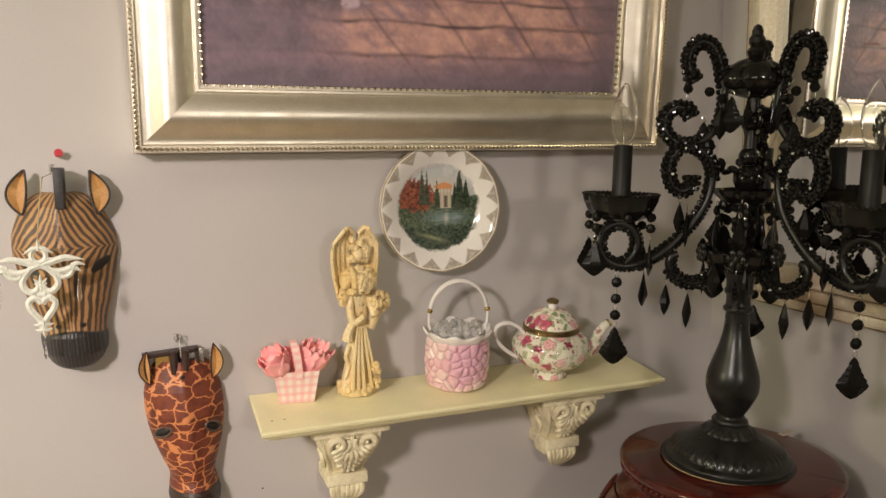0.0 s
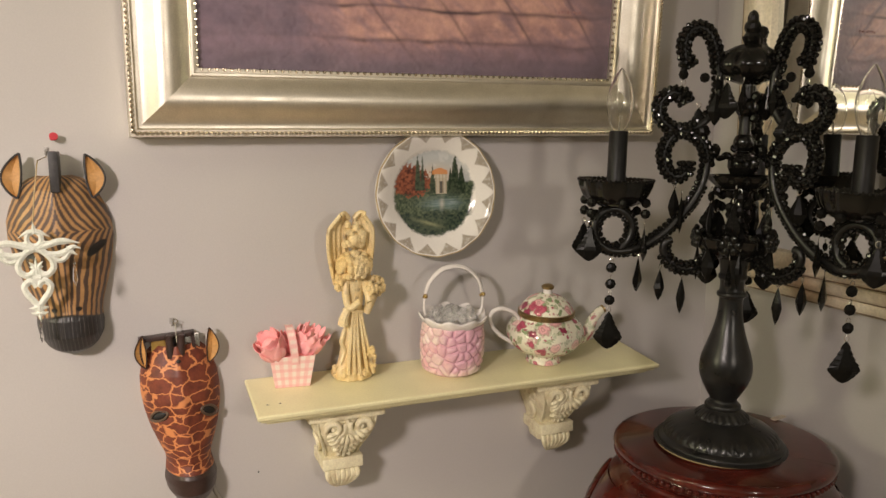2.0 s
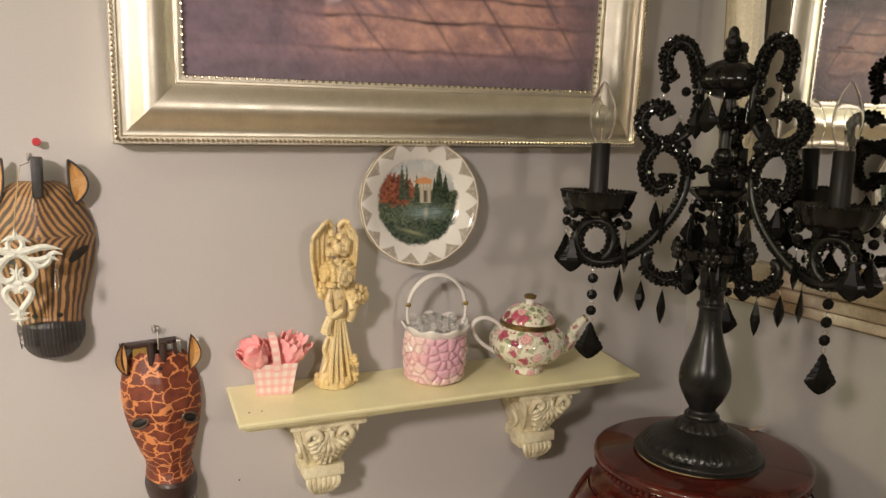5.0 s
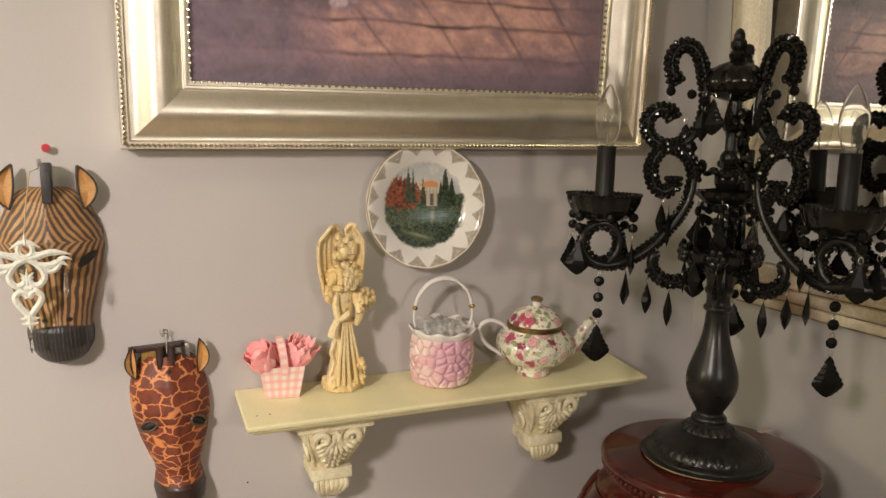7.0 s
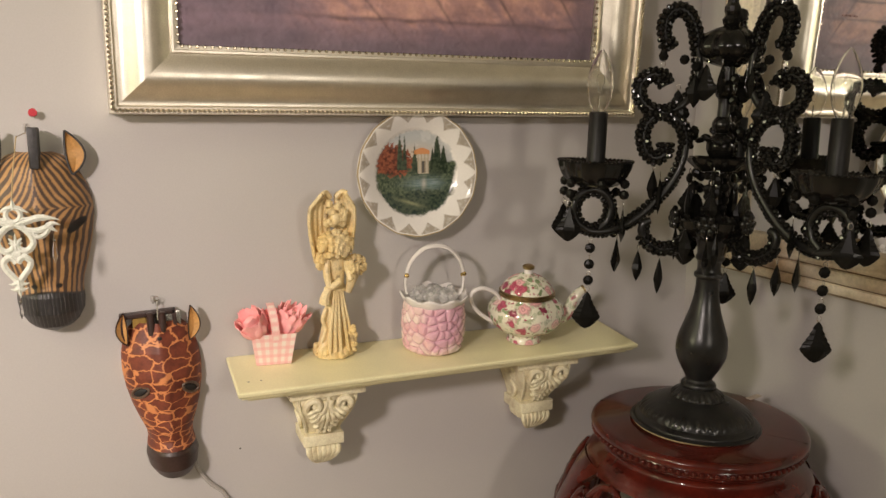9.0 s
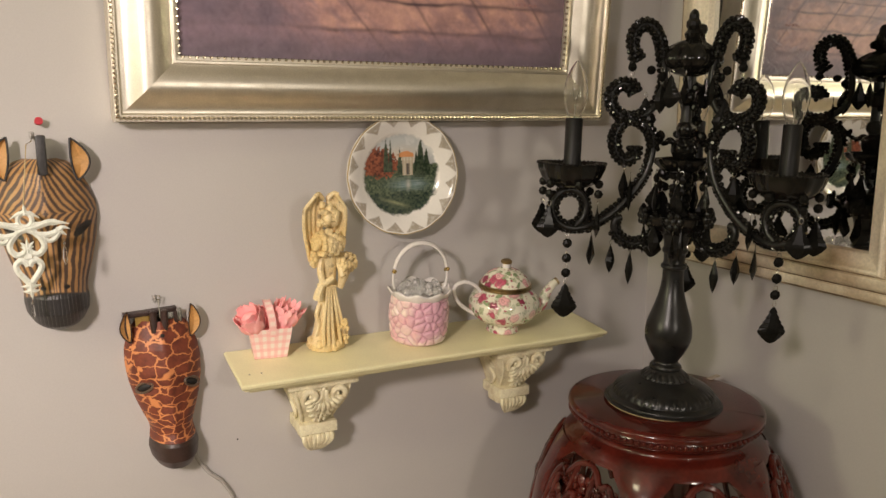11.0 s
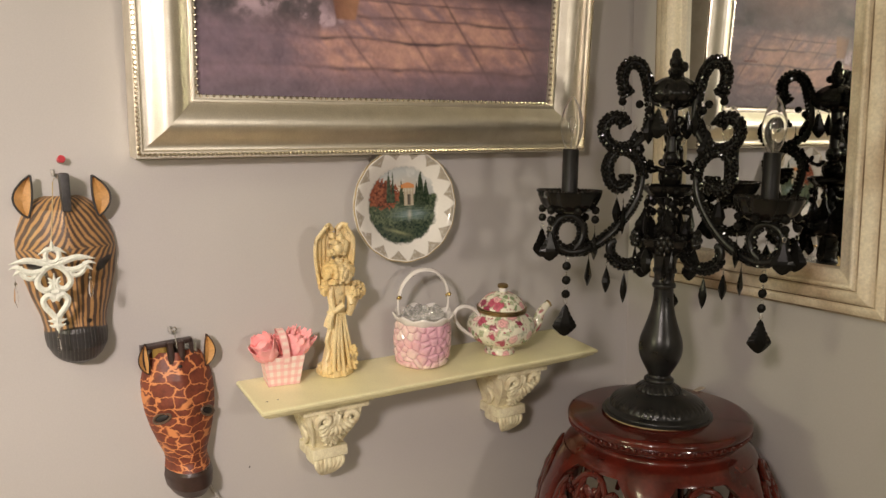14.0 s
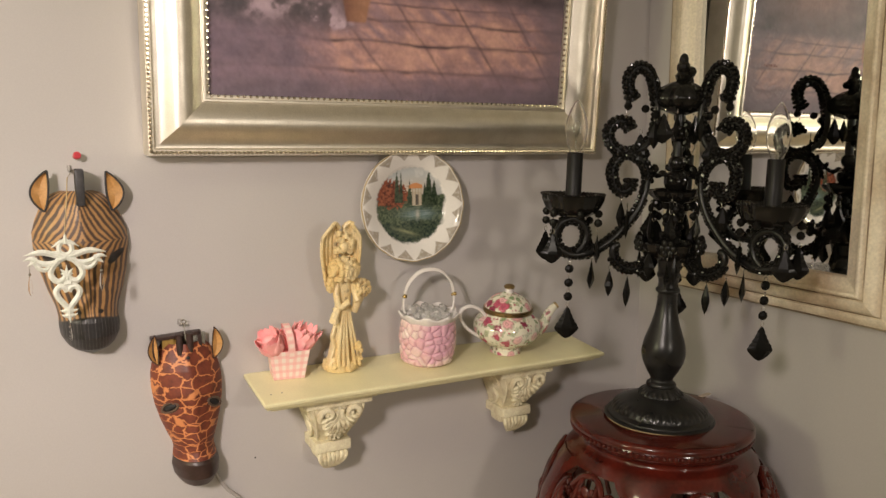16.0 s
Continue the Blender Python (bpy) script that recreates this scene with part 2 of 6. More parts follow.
# ---- mesh tools ----
class Shape:
    """Collects vertices and faces of one mesh."""

    def __init__(self):
        self.v, self.f = [], []

    def add(self, verts, faces, m=None):
        n = len(self.v)
        self.v += [tuple(m @ Vector(p)) for p in verts] if m is not None else [tuple(p) for p in verts]
        self.f += [tuple(i + n for i in f) for f in faces]
        return self

    def box(self, lo, hi, bevel=0.002, m=None):
        (x0, y0, z0), (x1, y1, z1) = lo, hi
        b = min(bevel, (x1 - x0) / 2.1, (y1 - y0) / 2.1, (z1 - z0) / 2.1)
        bm = bmesh.new()
        bmesh.ops.create_cube(bm, size=1.0)
        for q in bm.verts:
            q.co = ((x0 + x1) / 2 + q.co.x * (x1 - x0), (y0 + y1) / 2 + q.co.y * (y1 - y0), (z0 + z1) / 2 + q.co.z * (z1 - z0))
        if b > 0:
            bmesh.ops.bevel(bm, geom=list(bm.edges), offset=b, segments=2, affect="EDGES", profile=0.6)
        bm.verts.index_update()
        self.add([q.co.copy() for q in bm.verts], [[q.index for q in f.verts] for f in bm.faces], m)
        bm.free()
        return self

    def grid(self, pts, nu, nv, wrap_u=False, wrap_v=False):
        """pts[iv * nu + iu]"""
        f = []
        for j in range(nv if wrap_v else nv - 1):
            for i in range(nu if wrap_u else nu - 1):
                a, b = j * nu + i, j * nu + (i + 1) % nu
                c, d = ((j + 1) % nv) * nu + (i + 1) % nu, ((j + 1) % nv) * nu + i
                f.append((a, b, c, d))
        return self.add(pts, f)

    def turn(self, profile, n=48, wave=None, m=None, cap=True):
        """A turned form from (radius, height) rows; wave(angle, radius, height) gives a changed radius."""
        pts = []
        for r, z in profile:
            for i in range(n):
                a = 2 * math.pi * i / n
                q = wave(a, r, z) if wave else r
                pts.append((q * math.cos(a), q * math.sin(a), z))
        s = Shape().grid(pts, n, len(profile), wrap_u=True)
        if cap:
            s.f.append(tuple(range(n - 1, -1, -1)))
            k = (len(profile) - 1) * n
            s.f.append(tuple(range(k, k + n)))
        return self.add(s.v, s.f, m)

    def tube(self, path, r, n=8, closed=False, m=None, flat=1.0):
        """A round rod along a path; r is a number or one for each point."""
        P = [Vector(p) for p in path]
        k = len(P)
        pts, up = [], Vector((0.12, 0.98, 0.15)).normalized()
        for i in range(k):
            a, b = (P[(i - 1) % k], P[(i + 1) % k]) if closed else (P[max(i - 1, 0)], P[min(i + 1, k - 1)])
            t = (b - a).normalized()
            s = t.cross(up)
            if s.length < 1e-4:
                s = t.cross(Vector((1, 0, 0)))
            s.normalize()
            w = s.cross(t)
            rad = r[i] if isinstance(r, (list, tuple)) else r
            for j in range(n):
                g = 2 * math.pi * j / n
                pts.append(P[i] + s * (rad * math.cos(g)) + w * (rad * flat * math.sin(g)))
        sh = Shape().grid(pts, n, k, wrap_u=True, wrap_v=closed)
        if not closed:
            sh.f.append(tuple(range(n - 1, -1, -1)))
            sh.f.append(tuple(range((k - 1) * n, k * n)))
        return self.add(sh.v, sh.f, m)

    def ball(self, c, r, n=8, squash=(1, 1, 1), m=None):
        pts, rows = [], max(4, n // 2 + 1)
        for j in range(rows):
            t = math.pi * (j + 0.0) / (rows - 1)
            rr = max(math.sin(t), 0.02)
            for i in range(n):
                a = 2 * math.pi * i / n
                pts.append((c[0] + r * squash[0] * rr * math.cos(a), c[1] + r * squash[1] * rr * math.sin(a), c[2] - r * squash[2] * math.cos(t)))
        s = Shape().grid(pts, n, rows, wrap_u=True)
        s.f.append(tuple(range(n - 1, -1, -1)))
        s.f.append(tuple(range((rows - 1) * n, rows * n)))
        return self.add(s.v, s.f, m)

    def mesh(self, name, mat, smooth=True, colours=None):
        me = bpy.data.meshes.new(name)
        me.from_pydata(self.v, [], self.f)
        me.materials.append(mat)
        if smooth:
            me.polygons.foreach_set("use_smooth", [True] * len(me.polygons))
            me.set_sharp_from_angle(angle=radians(42))
        if colours is not None:
            at = me.color_attributes.new("Col", "FLOAT_COLOR", "POINT")
            at.data.foreach_set("color", np.c_[np.clip(colours, 0, 1), np.ones(len(colours))].astype(np.float32).ravel())
        bm = bmesh.new()
        bm.from_mesh(me)
        bmesh.ops.recalc_face_normals(bm, faces=bm.faces)
        bm.to_mesh(me)
        bm.free()
        me.update()
        return me


def thing(name, m, label, category, group="", kind=""):
    ob = new(name)
    ob.empty_display_size = 0.02
    ob.matrix_world = m
    return tagged(ob, label, category, group, kind)


def part(name, shape, mat, parent, label="", m=None, smooth=True, colours=None, kind=""):
    """One mesh object under a thing or a part; shape is a Shape or a finished mesh."""
    me = shape if isinstance(shape, bpy.types.Mesh) else shape.mesh(name, mat, smooth, colours)
    ob = new(name, me)
    ob.parent = parent
    if m is not None:
        ob.matrix_basis = m
    return tagged(ob, label, kind=kind)


def solid(name, shape, mat, m=None, label="", category="", group="", kind="", smooth=True, colours=None):
    ob = new(name, shape.mesh(name, mat, smooth, colours))
    if m is not None:
        ob.matrix_world = m
    return tagged(ob, label, category, group, kind)


def curve(points, steps=8, closed=False):
    """A smooth line through the points."""
    P, out = [Vector(p) for p in points], []
    k = len(P)
    for i in range(k if closed else k - 1):
        a, b, c, d = (P[(i - 1) % k], P[i], P[(i + 1) % k], P[(i + 2) % k]) if closed else (P[max(i - 1, 0)], P[i], P[i + 1], P[min(i + 2, k - 1)])
        for s in range(steps):
            t = s / steps
            out.append(0.5 * (2 * b + (c - a) * t + (2 * a - 5 * b + 4 * c - d) * t * t + (3 * b - a - 3 * c + d) * t ** 3))
    if not closed:
        out.append(P[-1])
    return out


def spaced(path, gap):
    """Points at even gaps along a path."""
    out, left = [], 0.0
    for a, b in zip(path, path[1:]):
        a, b = Vector(a), Vector(b)
        L = (b - a).length
        s = left
        while s < L:
            out.append(a.lerp(b, s / L))
            s += gap
        left = s - L
    return out


def mixed(a, b, t):
    t = np.clip(np.asarray(t), 0, 1)[..., None]
    return np.asarray(a) * (1 - t) + np.asarray(b) * t


def step(x, a, b):
    t = np.clip((np.asarray(x) - a) / (b - a), 0, 1)
    return t * t * (3 - 2 * t)


def rough_noise(x, y, seed, octaves=4):
    """Smooth random field of x and y, about -1 to 1."""
    rng, out, amp = np.random.RandomState(seed), 0, 1.0
    for o in range(octaves):
        g = rng.rand(64, 64) * 2 - 1
        fx, fy = np.asarray(x) * 2 ** o, np.asarray(y) * 2 ** o
        ix, iy = np.floor(fx).astype(int), np.floor(fy).astype(int)
        tx, ty = fx - ix, fy - iy
        tx, ty = tx * tx * (3 - 2 * tx), ty * ty * (3 - 2 * ty)
        q = lambda a, b: g[a % 64, b % 64]
        out = out + amp * ((q(ix, iy) * (1 - tx) + q(ix + 1, iy) * tx) * (1 - ty) + (q(ix, iy + 1) * (1 - tx) + q(ix + 1, iy + 1) * tx) * ty)
        amp *= 0.5
    return out / 1.6

# ---- the room ----
WY, WX = 1.298, 1.146           # inner faces of the picture wall and of the mirror wall
X0, Y0, TOP = X_WEST, Y_SOUTH, 2.45  # the other walls and the ceiling
solid("wall_north", Shape().box((X0 - 0.12, WY, 0), (WX + 0.12, WY + 0.12, TOP), 0), WALL, label="plain warm grey painted wall", category="wall", kind="structure", smooth=False)
solid("wall_east", Shape().box((WX, Y0, 0), (WX + 0.12, WY, TOP), 0), WALL, label="plain warm grey painted wall behind the mirror", category="wall", kind="structure", smooth=False)
solid("wall_south", Shape().box((X0 - 0.12, Y0 - 0.12, 0), (WX + 0.12, Y0, TOP), 0), WALL, label="plain warm grey painted wall", category="wall", kind="structure", smooth=False)
solid("wall_west", Shape().box((X0 - 0.12, Y0, 0), (X0, WY, TOP), 0), WALL, label="plain warm grey painted wall", category="wall", kind="structure", smooth=False)
solid("floor", Shape().box((X0 - 0.12, Y0 - 0.12, -0.1), (WX + 0.12, WY + 0.12, 0), 0), FLOOR, label="pale brown wooden floor", category="floor", kind="structure", smooth=False)
solid("ceiling", Shape().box((X0 - 0.12, Y0 - 0.12, TOP), (WX + 0.12, WY + 0.12, TOP + 0.1), 0), CEILING, label="plain off-white ceiling", category="ceiling", kind="structure", smooth=False)
solid("baseboard", Shape().box((X0, WY - 0.015, 0), (WX - 0.015, WY, 0.11), 0.003), TRIM, label="white painted baseboard along the wall", category="baseboard", kind="structure")
solid("baseboard", Shape().box((WX - 0.015, Y0, 0), (WX, WY, 0.11), 0.003), TRIM, label="white painted baseboard along the wall", category="baseboard", kind="structure")
solid("wall_mark", Shape().ball((0.2235, WY, 0.638), 0.0017, 8, (1, 0.5, 1)), DARK_HOLE, label="small dark nail hole in the grey wall", category="nail hole")


# ---- frames ----
def frame_sides(parent, name, mat, w, h, profile, label=""):
    """Four mitred mouldings round a rectangle w wide and h high whose outer corner is the origin; local x right, z up, -y to the front."""
    n = len(profile)
    for k in range(4):
        pts = []
        for d, out in profile:
            c = [(d, d), (w - d, d), (w - d, h - d), (d, h - d)]
            for q in (c[k], c[(k + 1) % 4]):
                pts.append((q[0], -out, q[1]))
        s = Shape()
        f = [(2 * i, 2 * i + 1, 2 * i + 3, 2 * i + 2) for i in range(n - 1)]
        f += [tuple(range(0, 2 * n, 2)), tuple(range(2 * n - 1, 0, -2)), (0, 2 * n - 2, 2 * n - 1, 1)]
        s.add(pts, f)
        me = s.mesh(name, mat)
        part(name, me, mat, parent, label)


def bead_line(parent, name, mat, w, h, d, out, r, gap, stretch=1.0, twist=0.0, label=""):
    """Rows of small beads along the four sides, at a distance d from the outer edge."""
    c = [Vector((d, -out, d)), Vector((w - d, -out, d)), Vector((w - d, -out, h - d)), Vector((d, -out, h - d))]
    for k in range(4):
        a, b = c[k], c[(k + 1) % 4]
        s = Shape()
        count = max(1, round((b - a).length / gap))
        ang = [0, 90, 180, 270][k]
        for i in range(count):
            p = a.lerp(b, (i + 0.5) / count)
            m = Matrix.Translation(p) @ pose(0, 0, 0, 0, -ang + twist, 0)
            s.ball((0, 0, 0), r, 6, (stretch, 1, 1), m)
        part(name, s, mat, parent, label, kind="stuff")


# painting: garden terrace in dusk colours, in a wide gilded frame
PX, PZ, PW, PH = 0.0545, 1.2005, 0.9090, 0.705
painting = thing("painting", pose(PX, WY, PZ, 4.5), "large garden terrace painting in wide champagne gold frame", "painting")
prof = [(0.000, 0.0), (0.000, 0.044), (0.002, 0.050), (0.010, 0.050), (0.012, 0.045), (0.014, 0.0445), (0.022, 0.0475), (0.030, 0.053), (0.038, 0.0585), (0.045, 0.061), (0.052, 0.0612),
        (0.060, 0.059), (0.070, 0.053), (0.078, 0.0465), (0.081, 0.0455), (0.083, 0.048), (0.086, 0.048), (0.087, 0.042), (0.092, 0.041), (0.0925, 0.034), (0.094, 0.0)]
prof = [(d * 1.085, o) for d, o in prof]
frame_sides(painting, "frame_side", SILVER, PW, PH, prof)
bead_line(painting, "rope_edge", SILVER_BEAD, PW, PH, 0.006, 0.0505, 0.0031, 0.0072, 1.5, 28, "twisted rope edge in bright gilding")
bead_line(painting, "bead_edge", SILVER_BEAD, PW, PH, 0.0990, 0.0425, 0.0030, 0.0108, 1.0, 0, "row of small bright beads")
CW, CH = PW - 0.202, PH - 0.202
nu, nv = 360, 250
U, V = np.meshgrid(np.linspace(0, CW, nu), np.linspace(0, CH, nv))
N1, N2, N3 = rough_noise(U * 14, V * 22, 3), rough_noise(U * 60, V * 60, 4), rough_noise(U * 22, V * 90, 5)
col = mixed((0.176, 0.128, 0.174), (0.270, 0.184, 0.226), 0.5 + 0.7 * N1)
lit = 1.05 * np.exp(-(np.abs(U - 0.47) / 0.25) ** 3 - (np.abs(V - 0.120) / 0.075) ** 3) + 0.55 * np.exp(-((U - 0.28) / 0.14) ** 2 - ((V - 0.075) / 0.04) ** 2)
lit = np.clip(lit * (1.0 + 0.55 * N1 + 0.35 * N3), 0, 1.1)
# flagstones: each with a tone of its own, brushed along a slant
tile = np.floor((U - 0.314 + 0.85 * (V - 0.047)) / 0.121) * 7 + np.digitize(V, (0.052, 0.103, 0.142, 0.171))
tone = np.random.RandomState(17).rand(200)[(tile.astype(int) + 60) % 200]
strokes = rough_noise((U * 0.8 - V * 0.6) * 26, (U * 0.6 + V * 0.8) * 95, 61)
lit = np.clip(lit * (0.62 + 0.42 * tone + 0.55 * strokes), 0, 1.1)
col = mixed(col, (0.465, 0.262, 0.250), lit)
col = mixed(col, (0.62, 0.36, 0.29), np.clip(lit - 0.52, 0, 1) * (0.9 + N2))
for row, wd in ((0.052, 0.0036), (0.103, 0.0032), (0.142, 0.0028), (0.171, 0.0022)):
    col = mixed(col, (0.060, 0.035, 0.050), (0.65 + 0.4 * N1) * (0.2 + 0.8 * np.clip(lit, 0, 1)) * np.exp(-((V - row + 0.006 * N1) / wd) ** 2))
for k in range(-2, 5):
    line = 0.314 + k * 0.121 - 0.85 * (V - 0.047) * (1 - 0.05 * k) + 0.004 * N1
    col = mixed(col, (0.060, 0.035, 0.050), (0.62 + 0.45 * rough_noise(U * 9, V * 20, 50 + k)) * (0.15 + 0.85 * np.clip(lit, 0, 1)) * np.exp(-((U - line) / 0.0034) ** 2) * (V < 0.2))
bush = step(V, 0.10, 0.15) * step(0.30 - U, 0.0, 0.10)
col = mixed(col, mixed((0.075, 0.065, 0.075), (0.18, 0.13, 0.15), 0.5 + N2), bush * 0.9)
blooms = np.exp(-((U - 0.185) / 0.035) ** 2 - ((V - 0.142) / 0.018) ** 2) + np.exp(-((U - 0.225) / 0.02) ** 2 - ((V - 0.128) / 0.010) ** 2) + 0.7 * np.exp(-((U - 0.10) / 0.05) ** 2 - ((V - 0.150) / 0.02) ** 2)
col = mixed(col, (0.46, 0.34, 0.40), np.clip(blooms * step(N2, -0.05, 0.5) * 1.3, 0, 1))
pot = step(0.022 - np.abs(U - 0.258) + 0.2 * (V - 0.137), 0, 0.006) * step(V, 0.130, 0.136) * (V < 0.19)
col = mixed(col, mixed((0.20, 0.09, 0.06), (0.36, 0.18, 0.11), (U - 0.24) / 0.03), pot)
back = step(V, 0.172, 0.20)
col = mixed(col, mixed((0.05, 0.04, 0.055), (0.22, 0.15, 0.17), 0.5 + 0.9 * N1), back)
col = mixed(col, (0.30, 0.15, 0.13), back * np.exp(-((U - 0.5) / 0.15) ** 2 - ((V - 0.30) / 0.08) ** 2))
col = mixed(col, (0.150, 0.116, 0.145), step(U, 0.63, 0.70) * (0.45 + 0.3 * N1))
col = mixed(col, (0.150, 0.115, 0.145), step(0.04 - V, 0.0, 0.04) * 0.7)
col *= (1 + 0.16 * N2 + 0.12 * N3)[..., None]
relief = 0.0006 * rough_noise(U * 200, V * 200, 9, 2)
s = Shape().grid(np.c_[U.ravel() + 0.101, -0.035 - relief.ravel(), V.ravel() + 0.101].tolist(), nu, nv)
part("canvas", s, CANVAS, painting, "painted canvas with pink flagstones in dusk light", colours=col.reshape(-1, 3))
for k in range(8):
    part("signature_bar", Shape().box((0.700 + 0.0058 * k, -0.0364, 0.2085 + 0.0012 * (k % 3)), (0.7025 + 0.0058 * k + 0.0015 * (k % 2), -0.0352, 0.2125 + 0.0014 * (k % 2)), 0), SIGNATURE, painting, smooth=False)
part("backing", Shape().box((0.02, -0.030, 0.02), (PW - 0.02, 0.0, PH - 0.02), 0.002), DARK_HOLE, painting)

# mirror in a distressed cream frame
GX = 1.133
mirror = thing("wall_mirror", pose(WX, 1.212, 0.912, 0, 0, -90), "tall wall mirror in distressed cream wooden frame", "mirror")
mprof = [(0.0, 0.0), (0.0, 0.016), (0.003, 0.019), (0.017, 0.021), (0.019, 0.018), (0.021, 0.018), (0.023, 0.028), (0.027, 0.032), (0.043, 0.034), (0.045, 0.030), (0.047, 0.030), (0.049, 0.039), (0.052, 0.041), (0.056, 0.040), (0.059, 0.034), (0.064, 0.031),
         (0.075, 0.030), (0.080, 0.027), (0.082, 0.016), (0.082, 0.0)]
frame_sides(mirror, "frame_side", CREAM, 0.534, 1.02, mprof)
for d0, lift in ((0.0002, 0.0165), (0.0188, 0.0188), (0.0448, 0.0308)):
    frame_sides(mirror, "glaze_line", GLAZE, 0.534, 1.02, [(d0, lift - 0.006), (d0, lift), (d0 + 0.0024, lift + 0.0006), (d0 + 0.0024, lift - 0.006)] if d0 > 0.001 else [(-0.0012, 0.001), (-0.0012, lift), (0.002, lift + 0.0032), (0.0022, lift)])
part("mirror_glass", Shape().box((0.0815, -(WX - GX), 0.0815), (0.4525, -(WX - GX) + 0.004, 0.9385), 0), MIRROR, mirror, "clean silvered mirror glass", smooth=False)


# ---- wall plate ----
plate = thing("wall_plate", pose(0.533, WY - 0.022, 1.1000, 90 - 1.5, 0, 0), "round porcelain plate with gilt rim and painted garden temple", "plate")
R = 0.1080
nr, na = 170, 300
rad = np.linspace(0.0005, 1.0, nr)
A, RR = np.meshgrid(np.linspace(0, 2 * np.pi, na, endpoint=False), rad)
PU, PV = RR * np.cos(A), RR * np.sin(A)
lift = 0.004 + 0.0135 * step(RR, 0.60, 0.98) + 0.0015 * step(RR, 0.66, 0.72)
wob = R * (1 + 0.006 * np.cos(16 * A) * step(RR, 0.9, 1.0))
front = np.stack([PU * wob, PV * wob, lift], -1).reshape(-1, 3)
n1, n2 = rough_noise(PU * 9 + 5, PV * 9 + 5, 21), rough_noise(PU * 30 + 9, PV * 30 + 9, 22)
white = np.array((0.80, 0.77, 0.72))
pic = mixed((0.47, 0.49, 0.49), (0.66, 0.50, 0.34), 0.7 * np.exp(-((PU - 0.05) / 0.3) ** 2 - ((PV - 0.28) / 0.16) ** 2))
pic = mixed(pic, (0.62, 0.62, 0.60), step(n1, 0.1, 0.5) * 0.6)
land = step(0.24 + 0.10 * n1 - PV, 0.0, 0.05)
pic = mixed(pic, mixed((0.028, 0.048, 0.030), (0.13, 0.16, 0.095), 0.5 + 0.9 * n2), land)
tree = step(0.285 - np.hypot((PU + 0.38) * 0.85, (PV - 0.20) * 1.1) + 0.09 * n2, 0, 0.03)
pic = mixed(pic, mixed((0.075, 0.022, 0.016), (0.30, 0.09, 0.045), 0.5 + n2), tree)
for cx, base, tip, wd in ((-0.27, 0.15, 0.60, 0.06), (-0.19, 0.15, 0.60, 0.045), (-0.02, 0.10, 0.47, 0.055), (0.36, 0.05, 0.60, 0.095), (0.47, 0.08, 0.44, 0.08), (0.28, 0.05, 0.42, 0.06)):
    f = np.clip((tip - PV) / (tip - base), 0, 1)
    pic = mixed(pic, mixed((0.020, 0.034, 0.022), (0.065, 0.085, 0.050), 0.5 + n2), step(wd * np.sqrt(f) - np.abs(PU - cx) + 0.015 * n2, 0, 0.02) * (PV > base - 0.1) * (PV < tip))
temple = (np.abs(PU - 0.12) < 0.095) & (PV > -0.01) & (PV < 0.30)
pic = mixed(pic, (0.50, 0.44, 0.34), temple * 1.0)
pic = mixed(pic, (0.56, 0.50, 0.40), ((np.abs(PU - 0.12) < 0.115) & (PV > 0.24) & (PV < 0.30 - 0.25 * np.abs(PU - 0.12))) * 1.0)
pic = mixed(pic, (0.62, 0.25, 0.08), ((np.abs(PU - 0.10) < 0.13) & (PV >= 0.30) & (PV < 0.42 - 1.2 * np.abs(PU - 0.10) ** 1.6 - 0.02)) * 0.9)
pic = mixed(pic, (0.10, 0.09, 0.08), ((np.abs(PU - 0.125) < 0.035) & (PV > 0.0) & (PV < 0.19)) * 1.0)
pic = mixed(pic, (0.36, 0.29, 0.20), (temple & (np.abs(np.sin((PU - 0.12) * 55)) > 0.9)) * 0.7)
lake = np.exp(-((PU - 0.16) / 0.30) ** 2 - ((PV + 0.17) / 0.10) ** 2)
pic = mixed(pic, mixed((0.10, 0.17, 0.15), (0.28, 0.36, 0.38), 0.5 + rough_noise(PU * 6, PV * 50, 25)), lake)
pic = mixed(pic, (0.55, 0.52, 0.45), np.exp(-((PU - 0.13) / 0.04) ** 2 - ((PV + 0.17) / 0.08) ** 2) * 0.7)
pic = mixed(pic, mixed((0.016, 0.034, 0.028), (0.080, 0.105, 0.068), 0.5 + n2), step(-0.28 + 0.12 * n1 - PV, 0, 0.08))
pic = mixed(pic, (0.34, 0.36, 0.20), np.exp(-((PV + 0.50 + 0.3 * PU) / 0.03) ** 2) * np.exp(-((PU + 0.1) / 0.2) ** 2) * 0.7)
inside = step(0.70 + 0.035 * n1 + 0.02 * n2 - RR, 0.0, 0.05)
full = mixed(np.broadcast_to(white, pic.shape), pic, inside)
saw = np.abs(((A * 16 / (2 * np.pi)) % 1) - 0.5) * 2
gilt = step(RR - (0.80 + 0.19 * saw), -0.01, 0.01) * (RR < 0.965)
lace = step(np.sin(RR * 190) * np.sin(A * 150) + 0.4 * n2, -0.5, 0.1)
full = mixed(full, (0.36, 0.315, 0.25), gilt * (0.35 + 0.6 * lace))
full = mixed(full, (0.44, 0.33, 0.15), (RR > 0.985) * 1.0)
pf = Shape().grid(front.tolist(), na, nr, wrap_u=True)
backr = np.linspace(1.0, 0.0005, 24)
A2, R2 = np.meshgrid(np.linspace(0, 2 * np.pi, na, endpoint=False), backr)
bk = np.stack([R2 * np.cos(A2) * R, R2 * np.sin(A2) * R, -0.001 + 0.0135 * step(R2, 0.60, 0.98)], -1).reshape(-1, 3)
n0 = len(pf.v)
